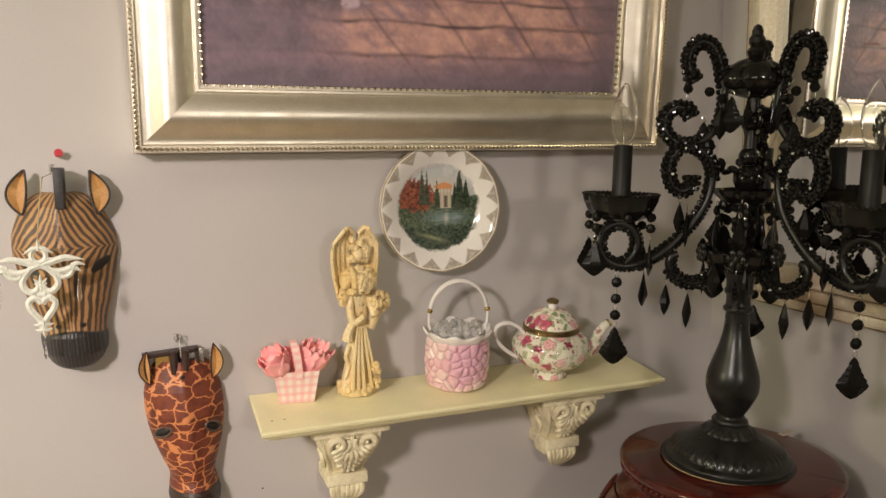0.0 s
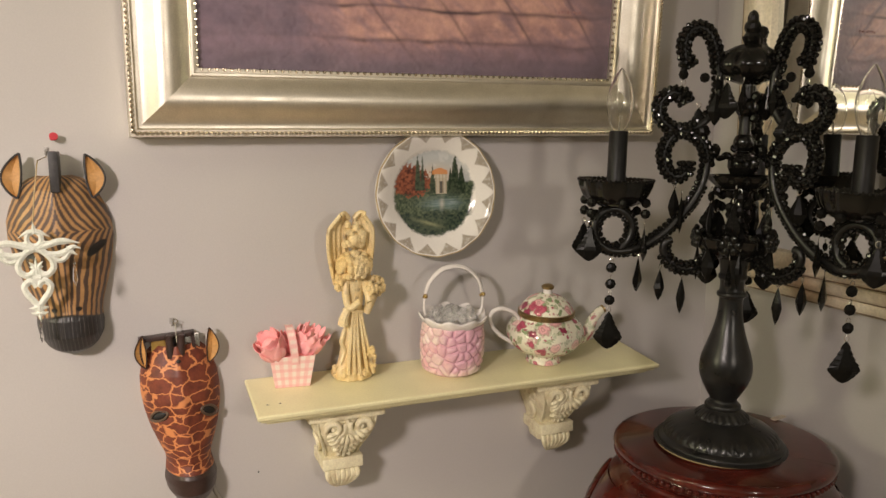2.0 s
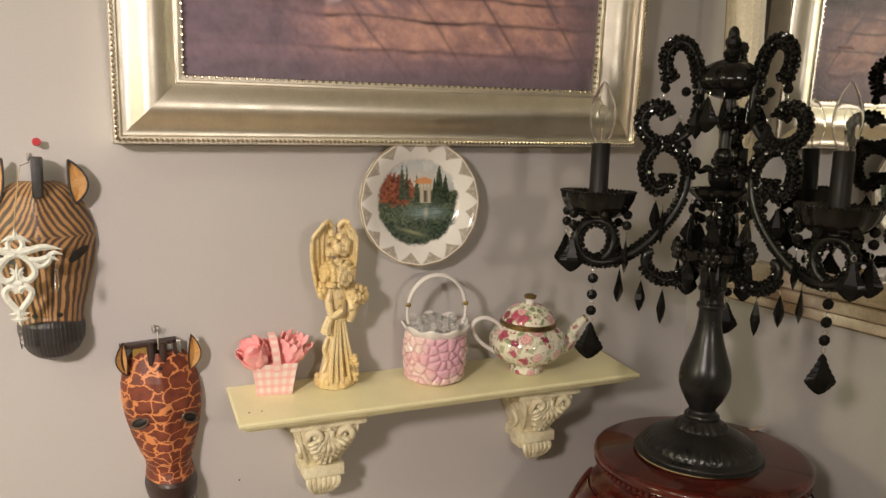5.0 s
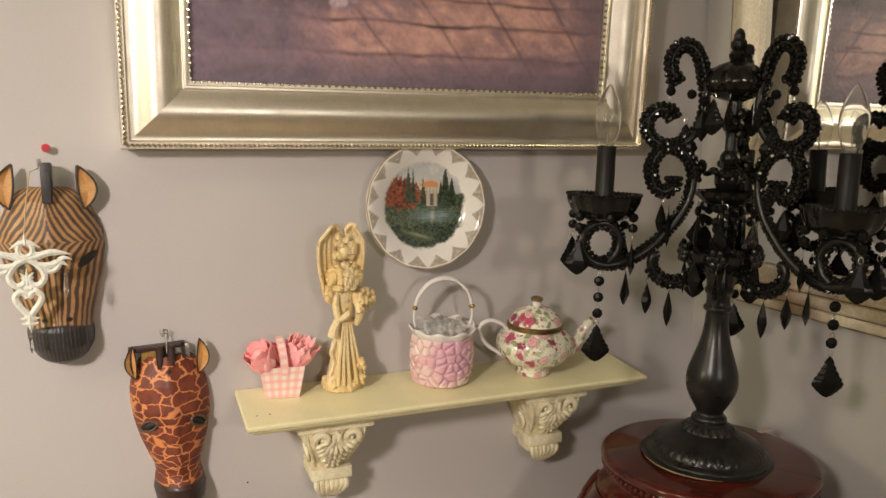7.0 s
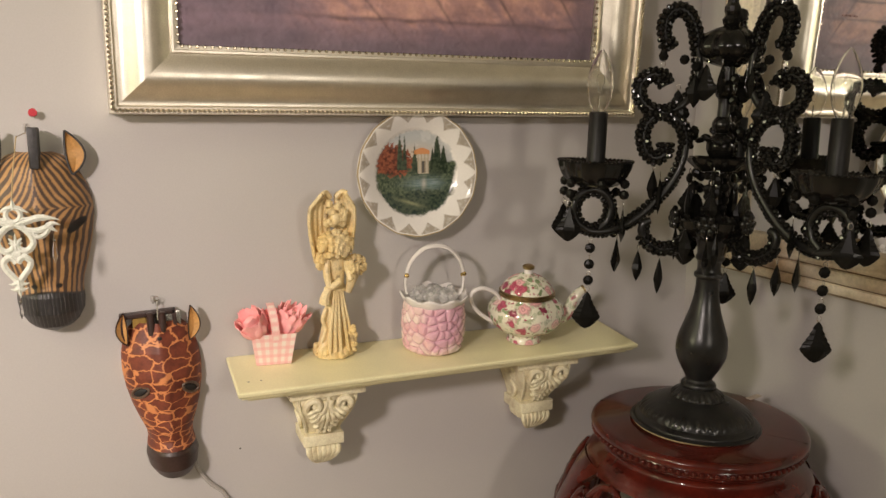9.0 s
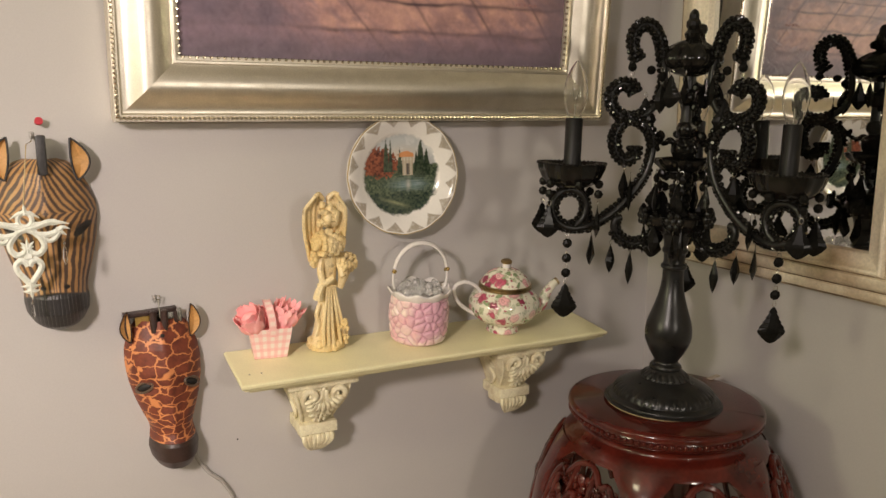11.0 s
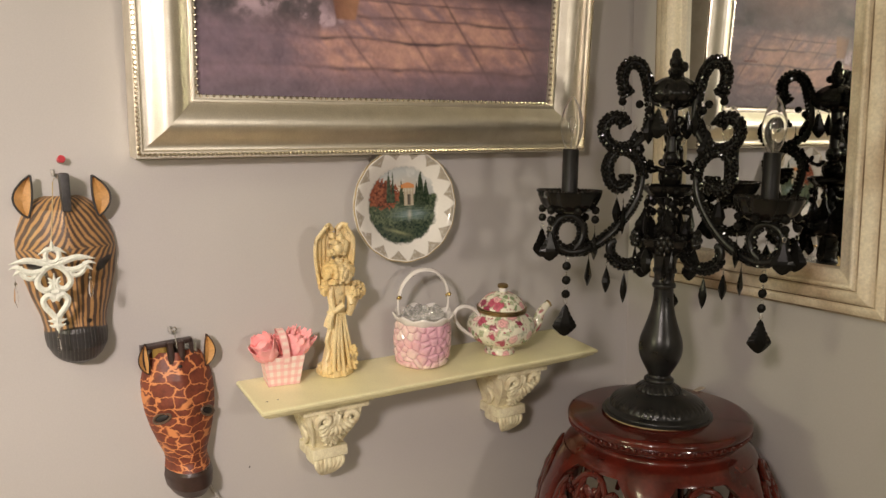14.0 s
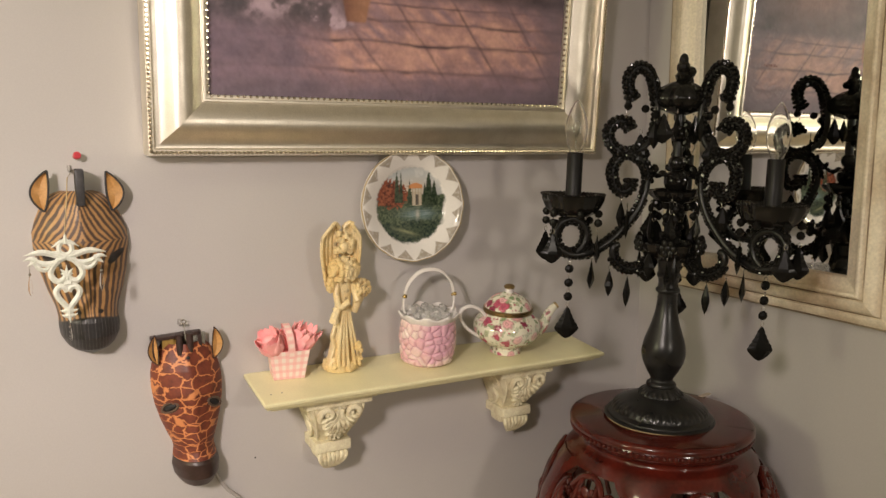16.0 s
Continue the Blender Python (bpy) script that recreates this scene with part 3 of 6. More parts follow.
pf.grid(bk.tolist(), na, 24, wrap_u=True)
pf.f += [((nr - 1) * na + i, (nr - 1) * na + (i + 1) % na, n0 + (i + 1) % na, n0 + i) for i in range(na)]
part("dish", pf, PORCELAIN, plate, colours=np.r_[full.reshape(-1, 3), np.tile(white, (len(bk), 1))])
part("foot_ring", Shape().turn([(0.058, -0.010), (0.062, -0.010), (0.063, 0.002), (0.056, 0.002)], 60, cap=False), WHITE_GLAZE, plate)
part("wire_hanger", Shape().tube([(0, 0.108, 0.006), (0, 0.1125, 0.013), (0, 0.1135, 0.008), (0, 0.09, -0.006), (0, 0.05, -0.026), (0, -0.06, -0.026), (0, -0.1, -0.004)], 0.0008, 6), STEEL, plate)


# ---- shelf with two corbels, sagging a little to the front ----
SAG = math.degrees(math.atan(0.0943))
SX0, SX1, SY, SZ = 0.2065, 0.921, 1.150, 0.788   # ends, front edge and height of its front edge
shelf_pose = pose(SX0, SY, SZ, SAG, 0, 0)
shelf = thing("wall_shelf", shelf_pose, "pale yellow wooden wall shelf with moulded edge, sagging slightly", "shelf")
LEN, DEP = SX1 - SX0, 0.1468
rows = [(0.0000, 0.0), (0.0, -0.0015), (0.0, -0.006), (0.002, -0.0085), (0.005, -0.0095), (0.006, -0.013), (0.010, -0.0155), (0.014, -0.0165), (0.016, -0.0205), (0.02, -0.0215)]
s = Shape()
pts = []
for d, z in [(0.0025, 0.0)] + rows[1:]:
    pts += [(d, DEP, z), (d, d, z), (LEN - d, d, z), (LEN - d, DEP, z)]
k = len(pts) // 4
f = []
for i in range(k - 1):
    for j in range(3):
        a = 4 * i + j
        f.append((a, a + 1, a + 5, a + 4))
f += [(0, 1, 2, 3), tuple(4 * (k - 1) + j for j in (3, 2, 1, 0)), tuple(4 * i for i in range(k)), tuple(4 * i + 3 for i in range(k - 1, -1, -1))]
f.append(tuple([4 * i for i in range(k)] + [4 * i + 3 for i in range(k - 1, -1, -1)]))
f = f[:-3] + f[-1:]
part("board", s.add(pts, f), YELLOW, shelf)
for hx, hy in ((0.021, 0.040), (0.040, 0.040)):
    part("peg_hole", Shape().ball((hx, hy, 0.0), 0.0016, 8, (1, 1, 0.3)), DARK_HOLE, shelf)


def corbel(x):
    """A carved bracket: capped block, tapering scroll body with an acanthus leaf, plinth and drop."""
    c = thing("corbel", pose(x, WY, 0.768, 0, 0, 0), "aged ivory carved corbel with acanthus leaf under the shelf", "corbel", "corbels under the shelf")
    part("cap", Shape().box((-0.070, -0.118, -0.006), (0.070, 0, 0.010), 0.003).box((-0.063, -0.110, -0.018), (0.063, 0, -0.004), 0.004), CORBEL, c)
    side = [(-0.016, 0.102, 0.050), (-0.028, 0.103, 0.049), (-0.042, 0.098, 0.045), (-0.058, 0.088, 0.039), (-0.074, 0.074, 0.033), (-0.088, 0.062, 0.029), (-0.097, 0.057, 0.027)]
    pts = []
    for z, d, w in side:
        pts += [(-w, 0, z), (-w, -d + 0.006, z), (-w + 0.006, -d, z), (w - 0.006, -d, z), (w, -d + 0.006, z), (w, 0, z)]
    b = Shape().grid(pts, 6, len(side))
    b.f += [tuple(range(6)), tuple(range(len(pts) - 1, len(pts) - 7, -1))]
    b.f += [(6 * i, 6 * i + 5, 6 * i + 11, 6 * i + 6) for i in range(len(side) - 1)]
    part("scroll_body", b, CORBEL, c)

    def face(u, t, lift=0.0):
        """A point on the front: u across (-1 to 1), t down (0 to 1)."""
        z = -0.018 - t * 0.076
        d = np.interp(-z, [-q[0] for q in side], [q[1] for q in side])
        w = np.interp(-z, [-q[0] for q in side], [q[2] for q in side])
        return (u * w * 0.92, -d - lift, z)

    def spot(x, down, lift):
        """A point on the front by its distance across and down."""
        w = float(np.interp(0.018 + down, [-q[0] for q in side], [q[2] for q in side]))
        return face(max(-0.98, min(0.98, x / (w * 0.92))), down / 0.076, lift)

    # tiers of leaf lobes fanning down from the middle
    for top, reach, lobes, wide, fat in ((0.012, 0.034, 9, 74, 0.0044), (0.027, 0.028, 7, 62, 0.0042), (0.044, 0.022, 5, 52, 0.0038), (0.058, 0.017, 3, 34, 0.0036)):
        for q in range(lobes):
            t = radians(wide * (2 * q / (lobes - 1) - 1))
            lobe = [spot(d * math.sin(t) * 1.05, top + d * math.cos(t) ** 0.8, lf) for d, lf in ((reach * 0.25, 0.001), (reach * 0.5, 0.005), (reach * 0.75, 0.0105), (reach * 0.92, 0.0105), (reach, 0.005))]
            cv = curve(lobe, 3)
            part("leaf_lobe", Shape().tube(cv, [fat * (0.45 + 0.55 * math.sin(math.pi * 0.9 * (i / (len(cv) - 1)) ** 1.3)) for i in range(len(cv))], 7, flat=1.1), CORBEL, c)
    for sg in (-1, 1):
        # volutes and the plain fillet along each edge
        sp = []
        for i in range(40):
            a = i / 39 * 1.3 * 2 * math.pi
            rr = 0.0185 * (1 - 0.70 * i / 39)
            sp.append(spot(sg * (0.0235 + rr * math.cos(a + 2.7) * 1.08), 0.0135 - rr * math.sin(a + 2.7), 0.004 + 0.006 * i / 39))
        part("volute", Shape().tube(sp, [0.0036 + 0.0024 * math.sin(math.pi * (0.15 + 0.85 * i / 39)) for i in range(40)], 8), CORBEL, c)
        part("volute_eye", Shape().ball(spot(sg * 0.0235, 0.0135, 0.007), 0.0046, 10), CORBEL, c)
        part("edge_fillet", Shape().tube([face(sg * 1.04, t, -0.0005) for t in np.linspace(0.0, 1.0, 12)], 0.0028, 6), CORBEL, c)
        # carving on the flanks
        sp = [(-0.052 + 0.026 * (1 - i / 44) * math.cos(i * 0.24), -0.044 + 0.018 * (1 - i / 44) * math.sin(i * 0.24)) for i in range(34)]
        sp = [(sg * (float(np.interp(-z, [-q[0] for q in side], [q[2] for q in side])) - 0.0008), y, z) for y, z in sp]
        part("side_scroll", Shape().tube(sp, [0.0042 - 0.0018 * i / 33 for i in range(34)], 7), CORBEL, c)
        fl = curve([(sg * 0.040, -0.040, -0.058), (sg * 0.037, -0.052, -0.072), (sg * 0.033, -0.040, -0.088), (sg * 0.031, -0.025, -0.094)], 5)
        part("side_leaf", Shape().tube(fl, 0.0035, 6), CORBEL, c)
    cv = [face(0, t, 0.004) for t in np.linspace(0.0, 0.30, 6)]
    part("leaf_rib", Shape().tube(cv, 0.0036, 7), CORBEL, c)
    part("leaf_tip", Shape().ball(face(0, 0.95, 0.005), 0.0065, 10, (1.2, 1.0, 1.0)), CORBEL, c)
    part("plinth", Shape().box((-0.034, -0.072, -0.116), (0.034, 0, -0.096), 0.0025), CORBEL, c)
    part("drop_block", Shape().box((-0.025, -0.048, -0.138), (0.025, 0, -0.114), 0.010), CORBEL, c)
    for i in range(-3, 4):
        a = i / 3.0
        cv = curve([(a * 0.024, -0.062, -0.118), (a * 0.025, -0.067, -0.128), (a * 0.017, -0.058, -0.143), (a * 0.007, -0.045, -0.156)], 4)
        part("drop_leaf", Shape().tube(cv, [0.0045, 0.005, 0.0052, 0.005, 0.005, 0.005, 0.0048, 0.0046, 0.0042, 0.0038, 0.0032, 0.0026, 0.002], 7), CORBEL, c)
    return c


corbel(0.352)
corbel(0.757)


def on_shelf(x, y, turn=0):
    """A pose on the shelf's sloping top."""
    return pose(x, y, SZ + 0.0943 * (y - SY) + 0.0008, SAG, 0, 0) @ pose(0, 0, 0, 0, 0, turn)


# ---- pink basket with crepe blooms ----
pb = thing("gift_basket", on_shelf(0.278, 1.262, -6), "small pink gingham basket filled with pink crepe flowers", "basket")
n, hgt = 40, 0.054
pts, cols = [], []
ring = []
for side in range(4):
    for i in range(n):
        t = i / n
        ring.append([(-1 + 2 * t, -1), (1, -1 + 2 * t), (1 - 2 * t, 1), (-1, 1 - 2 * t)][side])
for j in range(n):
    v = j / (n - 1)
    for k, (a, b) in enumerate(ring):
        hw, hd = 0.0275 + 0.0085 * v, 0.0195 + 0.0050 * v
        pts.append((a * hw, b * hd, v * hgt))
        u = (k % n) / n
        s1, s2 = (u * 5.0) % 1 < 0.40, (v * 4.0) % 1 < 0.40
        cols.append((0.84, 0.46, 0.43) if s1 and s2 else (0.85, 0.55, 0.50) if s1 or s2 else (0.85, 0.72, 0.64))
s = Shape().grid(pts, 4 * n, n, wrap_u=True)
s.f.append(tuple(range(4 * n - 1, -1, -1)))
part("box", s, PINK_CLOTH, pb, colours=np.array(cols))
part("lining", Shape().box((-0.033, -0.021, 0.044), (0.033, 0.021, 0.050), 0.003), PINK_TISSUE, pb)
hp = curve([(0.004, -0.0245, 0.040), (0.002, -0.026, 0.070), (-0.002, -0.018, 0.093), (-0.004, 0.006, 0.098), (0.001, 0.023, 0.076), (0.003, 0.0235, 0.045)], 8)
hs, hc = [], []
for i, p in enumerate(hp):
    for o in (-0.0062, -0.0031, 0.0, 0.0031, 0.0062):
        hs.append((p.x + o, p.y, p.z))
        hc.append((0.84, 0.66, 0.58) if (i // 2) % 2 and abs(o) < 0.005 else (0.84, 0.46, 0.43))
hq = Shape().grid(hs + [(x, y + 0.0015, z - 0.001) for x, y, z in hs], 5, 2 * len(hp))
part("handle", hq, PINK_CLOTH, pb, colours=np.array(hc + hc))


def petal(seed, h, wide, opening, ragged):
    """A cupped crepe petal with a ruffled lip; its foot is the origin and it faces -y."""
    nu, nv = 17, 14
    u, v = np.meshgrid(np.linspace(-1, 1, nu), np.linspace(0, 1, nv))
    lip = rough_noise(u * 2.2 + seed, v * 0.8, seed, 3)
    wv = wide * np.sin(np.pi * (0.12 + 0.62 * v)) ** 0.8
    x = wv * np.sin(u * 1.25)
    y = -wv * 0.75 * np.cos(u * 1.25) - opening * h * v ** 2 + 0.0035 * lip * v - 0.10 * h * np.clip(v - 0.75, 0, 1) * 4
    z = h * v * (1 - 0.20 * np.abs(u) ** 2.5) + ragged * h * rough_noise(u * 5 + 3 * seed, v * 0, seed + 4, 2) * v ** 3
    P = np.stack([x, y, z], -1).reshape(-1, 3)
    n0 = nu * nv
    sh = Shape().grid(P.tolist(), nu, nv).grid((P + (0, 0.0008, 0.0002)).tolist(), nu, nv)
    rim = list(range(nu)) + [j * nu + nu - 1 for j in range(1, nv)] + [(nv - 1) * nu + i for i in range(nu - 2, -1, -1)] + [j * nu for j in range(nv - 2, 0, -1)]
    sh.f += [(a, b, n0 + b, n0 + a) for a, b in zip(rim, rim[1:] + rim[:1])]
    return sh


for c, r, sd, lean, opening, ragged in (((-0.021, -0.003, 0.046), 0.030, 1, (20, -26, 0), 0.06, 0.16), ((0.019, 0.003, 0.046), 0.029, 2, (6, 24, 10), 0.14, 0.30), ((0.0, 0.010, 0.048), 0.022, 3, (0, -4, 0), 0.10, 0.16)):
    fm = pose(*c, *lean)
    flower = part("crepe_flower", Shape().ball((0, 0, r * 0.70), r * 0.62, 14, (1, 1, 1.1)), PINK_TISSUE, pb, m=fm)
    for k in range(9):
        ring_ = 0 if k < 4 else 1
        part("petal", petal(sd * 10 + k, r * (1.62 if ring_ == 0 else 1.45), r * (0.62 if ring_ == 0 else 0.74), opening * (0.4 if ring_ == 0 else 1.0), ragged), PINK_TISSUE, flower, m=pose(0, 0, 0, 0, 0, k * (90 if ring_ == 0 else 72) + 37 * ring_ + 20 * sd) @ pose(0, -r * (0.02 if ring_ == 0 else 0.16), 0))


# ---- angel figurine ----
def figurine():
    s = Shape()
    rng = np.random.RandomState(5)
    prof = [(0.001, 0.0), (0.034, 0.0), (0.037, 0.006), (0.036, 0.014), (0.031, 0.022), (0.0265, 0.035), (0.0225, 0.055), (0.0195, 0.075), (0.0175, 0.095), (0.0175, 0.108), (0.0175, 0.118), (0.017, 0.130),
            (0.018, 0.145), (0.019, 0.158), (0.020, 0.170), (0.018, 0.180), (0.010, 0.187), (0.001, 0.188)]
    dense = curve([(r, 0, z) for r, z in prof], 3)
    s.turn([(max(p.x, 0.0008), p.z) for p in dense], 64, lambda a, r, z: r * (1 + 0.10 * math.sin(9 * a + 14 * z * 3) * max(0, min(1, (0.125 - z) / 0.05)) * min(1, z / 0.015) + 0.03 * math.sin(17 * a)),
           pose(0, 0, 0, 0, 0, 0) @ Matrix.Diagonal((1, 0.72, 1, 1)))
    # robe folds, sash and sleeves
    for a, x1 in ((-0.8, -0.010), (-0.35, -0.004), (0.05, 0.002), (0.45, 0.010), (0.8, 0.016)):
        cv = curve([(x1 * 0.6, -0.0145, 0.118), (x1, -0.0165, 0.085), (x1 * 1.5, -0.0195, 0.05), (x1 * 1.9, -0.026, 0.014)], 5)
        s.tube(cv, [0.0022 + 0.0022 * i / len(cv) for i in range(len(cv))], 6)
    s.tube([(0.0188 * math.cos(t), -0.001 + 0.0150 * math.sin(t), 0.119 + 0.003 * math.sin(2 * t)) for t in np.linspace(0, 6.283, 28)[:-1]], 0.0032, 6, closed=True)
    s.tube(curve([(-0.016, -0.004, 0.172), (-0.021, -0.013, 0.150), (-0.016, -0.021, 0.128), (0.002, -0.026, 0.138)], 6), [0.008 - 0.00015 * i for i in range(19)], 8)
    s.tube(curve([(0.014, -0.004, 0.170), (0.022, -0.012, 0.150), (0.024, -0.022, 0.134)], 6), 0.0065, 8)
    s.tube(curve([(-0.014, -0.012, 0.125), (-0.024, -0.014, 0.110), (-0.025, -0.012, 0.098)], 6), [0.006 + 0.0004 * i for i in range(13)], 8)
    s.tube(curve([(-0.020, -0.006, 0.085), (-0.027, -0.008, 0.066), (-0.021, -0.008, 0.05), (-0.030, -0.010, 0.028)], 5), 0.0042, 7)
    # rocks and blossoms about the foot
    for _ in range(26):
        a = rng.rand() * 6.28
        s.ball((0.036 * math.cos(a), 0.025 * math.sin(a), 0.006 + 0.012 * rng.rand()), 0.005 + 0.004 * rng.rand(), 7)
    for _ in range(16):
        s.ball((0.022 + 0.014 * rng.rand(), -0.016 - 0.012 * rng.rand(), 0.008 + 0.045 * rng.rand()), 0.0045 + 0.002 * rng.rand(), 7)
    # large mass of curls and wreath at the shoulders
    for _ in range(90):
        a, b = rng.rand() * 6.28, math.acos(1 - 1.7 * rng.rand())
        s.ball((-0.002 + 0.031 * math.sin(b) * math.cos(a), -0.008 + 0.022 * math.sin(b) * math.sin(a), 0.193 + 0.020 * math.cos(b)), 0.0052 + 0.0035 * rng.rand(), 7)
    s.ball((-0.002, -0.007, 0.192), 0.028, 14, (1, 0.75, 0.72))
    s.ball((0.002, -0.026, 0.196), 0.010, 10, (1.1, 0.8, 1))
    for _ in range(22):
        s.ball((-0.036 + 0.014 * rng.rand(), -0.014 + 0.012 * rng.rand(), 0.158 + 0.024 * rng.rand()), 0.005 + 0.002 * rng.rand(), 7)
    # bouquet held at the side
    for _ in range(60):
        a, b = rng.rand() * 6.28, math.acos(1 - 2 * rng.rand())
        s.ball((0.035 + 0.019 * math.sin(b) * math.cos(a), -0.014 + 0.014 * math.sin(b) * math.sin(a), 0.158 + 0.015 * math.cos(b)), 0.0042 + 0.002 * rng.rand(), 7)
    s.ball((0.035, -0.014, 0.155), 0.016, 12, (1.1, 0.85, 0.8))
    s.tube([(0.032, -0.012, 0.146), (0.027, -0.012, 0.128), (0.022, -0.012, 0.112)], [0.013, 0.009, 0.006], 10)
    # wings: two raised, feathered shells
    for sg in (-1, 1):
        nu, nv = 26, 26
        for lift in (0.0, 0.0045):
            pts = []
            for j in range(nv):
                v = j / (nv - 1)
                for i in range(nu):
                    u = i / (nu - 1)
                    z = 0.176 - (0.012 * u if sg < 0 else 0) * (1 - v) + 0.100 * v + 0.004 * (1 - v) * math.sin(u * 19)
                    half = (0.049 if sg < 0 else 0.039) * (0.80 + 0.20 * math.sin(v * 2.6)) * (1 - 0.42 * max(0, v - 0.78) / 0.22)
                    x = sg * (0.004 + (half - 0.004) * u)
                    y = 0.010 - 0.014 * u * u + 0.0016 * math.sin(u * 26) * (1 - v * 0.4) + lift
                    z += -0.006 * (1 - u) ** 2 * v + 0.004 * math.sin(u * math.pi) * v
                    pts.append((x - 0.002, y, z))
            s.grid(pts, nu, nv)
        edge = [(sg * ((0.049 if sg < 0 else 0.039) * (0.80 + 0.20 * math.sin(v * 2.6)) * (1 - 0.42 * max(0, v - 0.78) / 0.22)) - 0.002, -0.003, 0.176 + 0.100 * v) for v in np.linspace(0, 1, 20)]
        s.tube(edge, 0.0036, 7)
        top = curve([(sg * 0.024 - 0.002, -0.002, 0.276), (sg * 0.015 - 0.002, 0.003, 0.278), (sg * 0.005 - 0.002, 0.006, 0.268)], 6)
        s.tube(top, 0.0042, 7)
    for _ in range(40):
        s.ball((-0.018 + 0.036 * rng.rand(), 0.000 - 0.008 * rng.rand(), 0.226 + 0.036 * rng.rand()), 0.0042 + 0.004 * rng.rand(), 7)
    s.ball((-0.001, -0.004, 0.236), 0.011, 12, (1, 0.9, 1.15))
    v = np.array(s.v)
    q = rough_noise(v[:, 0] * 130 + 40, v[:, 2] * 130 + v[:, 1] * 90, 31)
    q2 = rough_noise(v[:, 0] * 30 + 9, v[:, 2] * 24, 32)
    c = mixed((0.74, 0.55, 0.25), (0.80, 0.66, 0.38), 0.5 + q2)
    c = mixed(c, (0.20, 0.14, 0.09), step(q, 0.28, 0.62) * np.where((v[:, 2] > 0.14) | (v[:, 0] > 0.018) & (v[:, 2] < 0.05), 0.75, 0.10))
    return s, c


s, c = figurine()
solid("figurine", s, ANGEL, on_shelf(0.380, 1.257, 4) @ Matrix.Diagonal((0.86, 0.93, 1, 1)), "cream and ochre resin angel figurine with raised wings", "figurine", colours=c)


# ---- pebbled jar with swing handle and glass pebbles ----
jar = thing("basket_jar", on_shelf(0.551, 1.240, -8) @ Matrix.Diagonal((1.06, 1.04, 1, 1)), "pink pebbled ceramic basket jar with white rim and handle", "jar")
na, nz = 220, 110
rng = np.random.RandomState(11)
cells = []
while len(cells) < 125:
    q = (rng.rand() * 2 * np.pi, rng.rand() * 0.086 + 0.001)
    if all(((min(abs(q[0] - w[0]), 2 * np.pi - abs(q[0] - w[0])) * 0.05) ** 2 + (q[1] - w[1]) ** 2) > 0.0080 ** 2 for w in cells) or rng.rand() < 0.002:
        cells.append(q)
cells = np.array(cells)
A, Z = np.meshgrid(np.linspace(0, 2 * np.pi, na, endpoint=False), np.linspace(0, 0.088, nz))
da = np.abs(A[..., None] - cells[:, 0])
da = np.minimum(da, 2 * np.pi - da) * 0.05
dist = np.sort(np.sqrt(da ** 2 + (Z[..., None] - cells[:, 1]) ** 2), axis=-1)
gap = dist[..., 1] - dist[..., 0]
base_r = np.interp(Z, [0, 0.006, 0.02, 0.045, 0.07, 0.088], [0.040, 0.0445, 0.0475, 0.0495, 0.0480, 0.0455])
puff = 0.0040 * np.sqrt(step(gap, 0.0, 0.0075)) * step(Z, 0, 0.006) * step(0.088 - Z, 0, 0.004)
RJ = base_r + puff
rand_cell = rough_noise(A * 1.9 + 7, Z * 30, 12)
near = np.argmin(np.sqrt(da ** 2 + (Z[..., None] - cells[:, 1]) ** 2), axis=-1)
c = mixed((0.74, 0.43, 0.45), (0.80, 0.68, 0.60), np.clip(rng.rand(len(cells))[near] * 0.9 + 0.5 * rand_cell, 0, 1))
c = mixed(c, (0.68, 0.39, 0.47), step(np.cos(A - 4.9), 0.55, 0.95) * step(0.03 + 0.04 * rand_cell + Z, 0.04, 0.06))
c = mixed(c, (0.50, 0.28, 0.34), 0.30 * step(0.0013 - gap, 0.0, 0.0012))
c = mixed(c, (0.60, 0.30, 0.38), 0.32 * step(0.0045 - gap, 0.0, 0.004))
s = Shape().grid(np.stack([RJ * np.cos(A), RJ * np.sin(A), Z], -1).reshape(-1, 3).tolist(), na, nz, wrap_u=True)
s.f.append(tuple(range(na - 1, -1, -1)))
part("body", s, JAR, jar, colours=c.reshape(-1, 3))
scal = lambda a, r, z: r * (1 + 0.035 * math.sin(9 * a))
rim = Shape()
pts = []
for r, z in ((0.0455, 0.084), (0.0495, 0.088), (0.0535, 0.094), (0.0548, 0.0985), (0.0535, 0.1005), (0.050, 0.098), (0.047, 0.092), (0.043, 0.086)):
    for i in range(120):
        a = 2 * math.pi * i / 120
        pts.append((scal(a, r, z) * math.cos(a), scal(a, r, z) * math.sin(a), z + 0.0028 * math.sin(9 * a) * (z - 0.084) / 0.016))
part("scalloped_rim", rim.grid(pts, 120, 8, wrap_u=True), WHITE_GLAZE, jar, "white scalloped rim")
hp = curve([(-0.0455, 0, 0.100), (-0.0480, 0, 0.112), (-0.0475, 0.0, 0.132), (-0.040, 0, 0.158), (-0.022, 0, 0.178), (0.0, 0, 0.184), (0.022, 0, 0.178), (0.040, 0, 0.158), (0.0475, 0, 0.132), (0.0480, 0, 0.112), (0.0455, 0, 0.100)], 8)
part("handle", Shape().tube(hp[18:-18], 0.0034, 10, flat=2.0), WHITE_GLAZE, jar, "white glazed hoop handle")
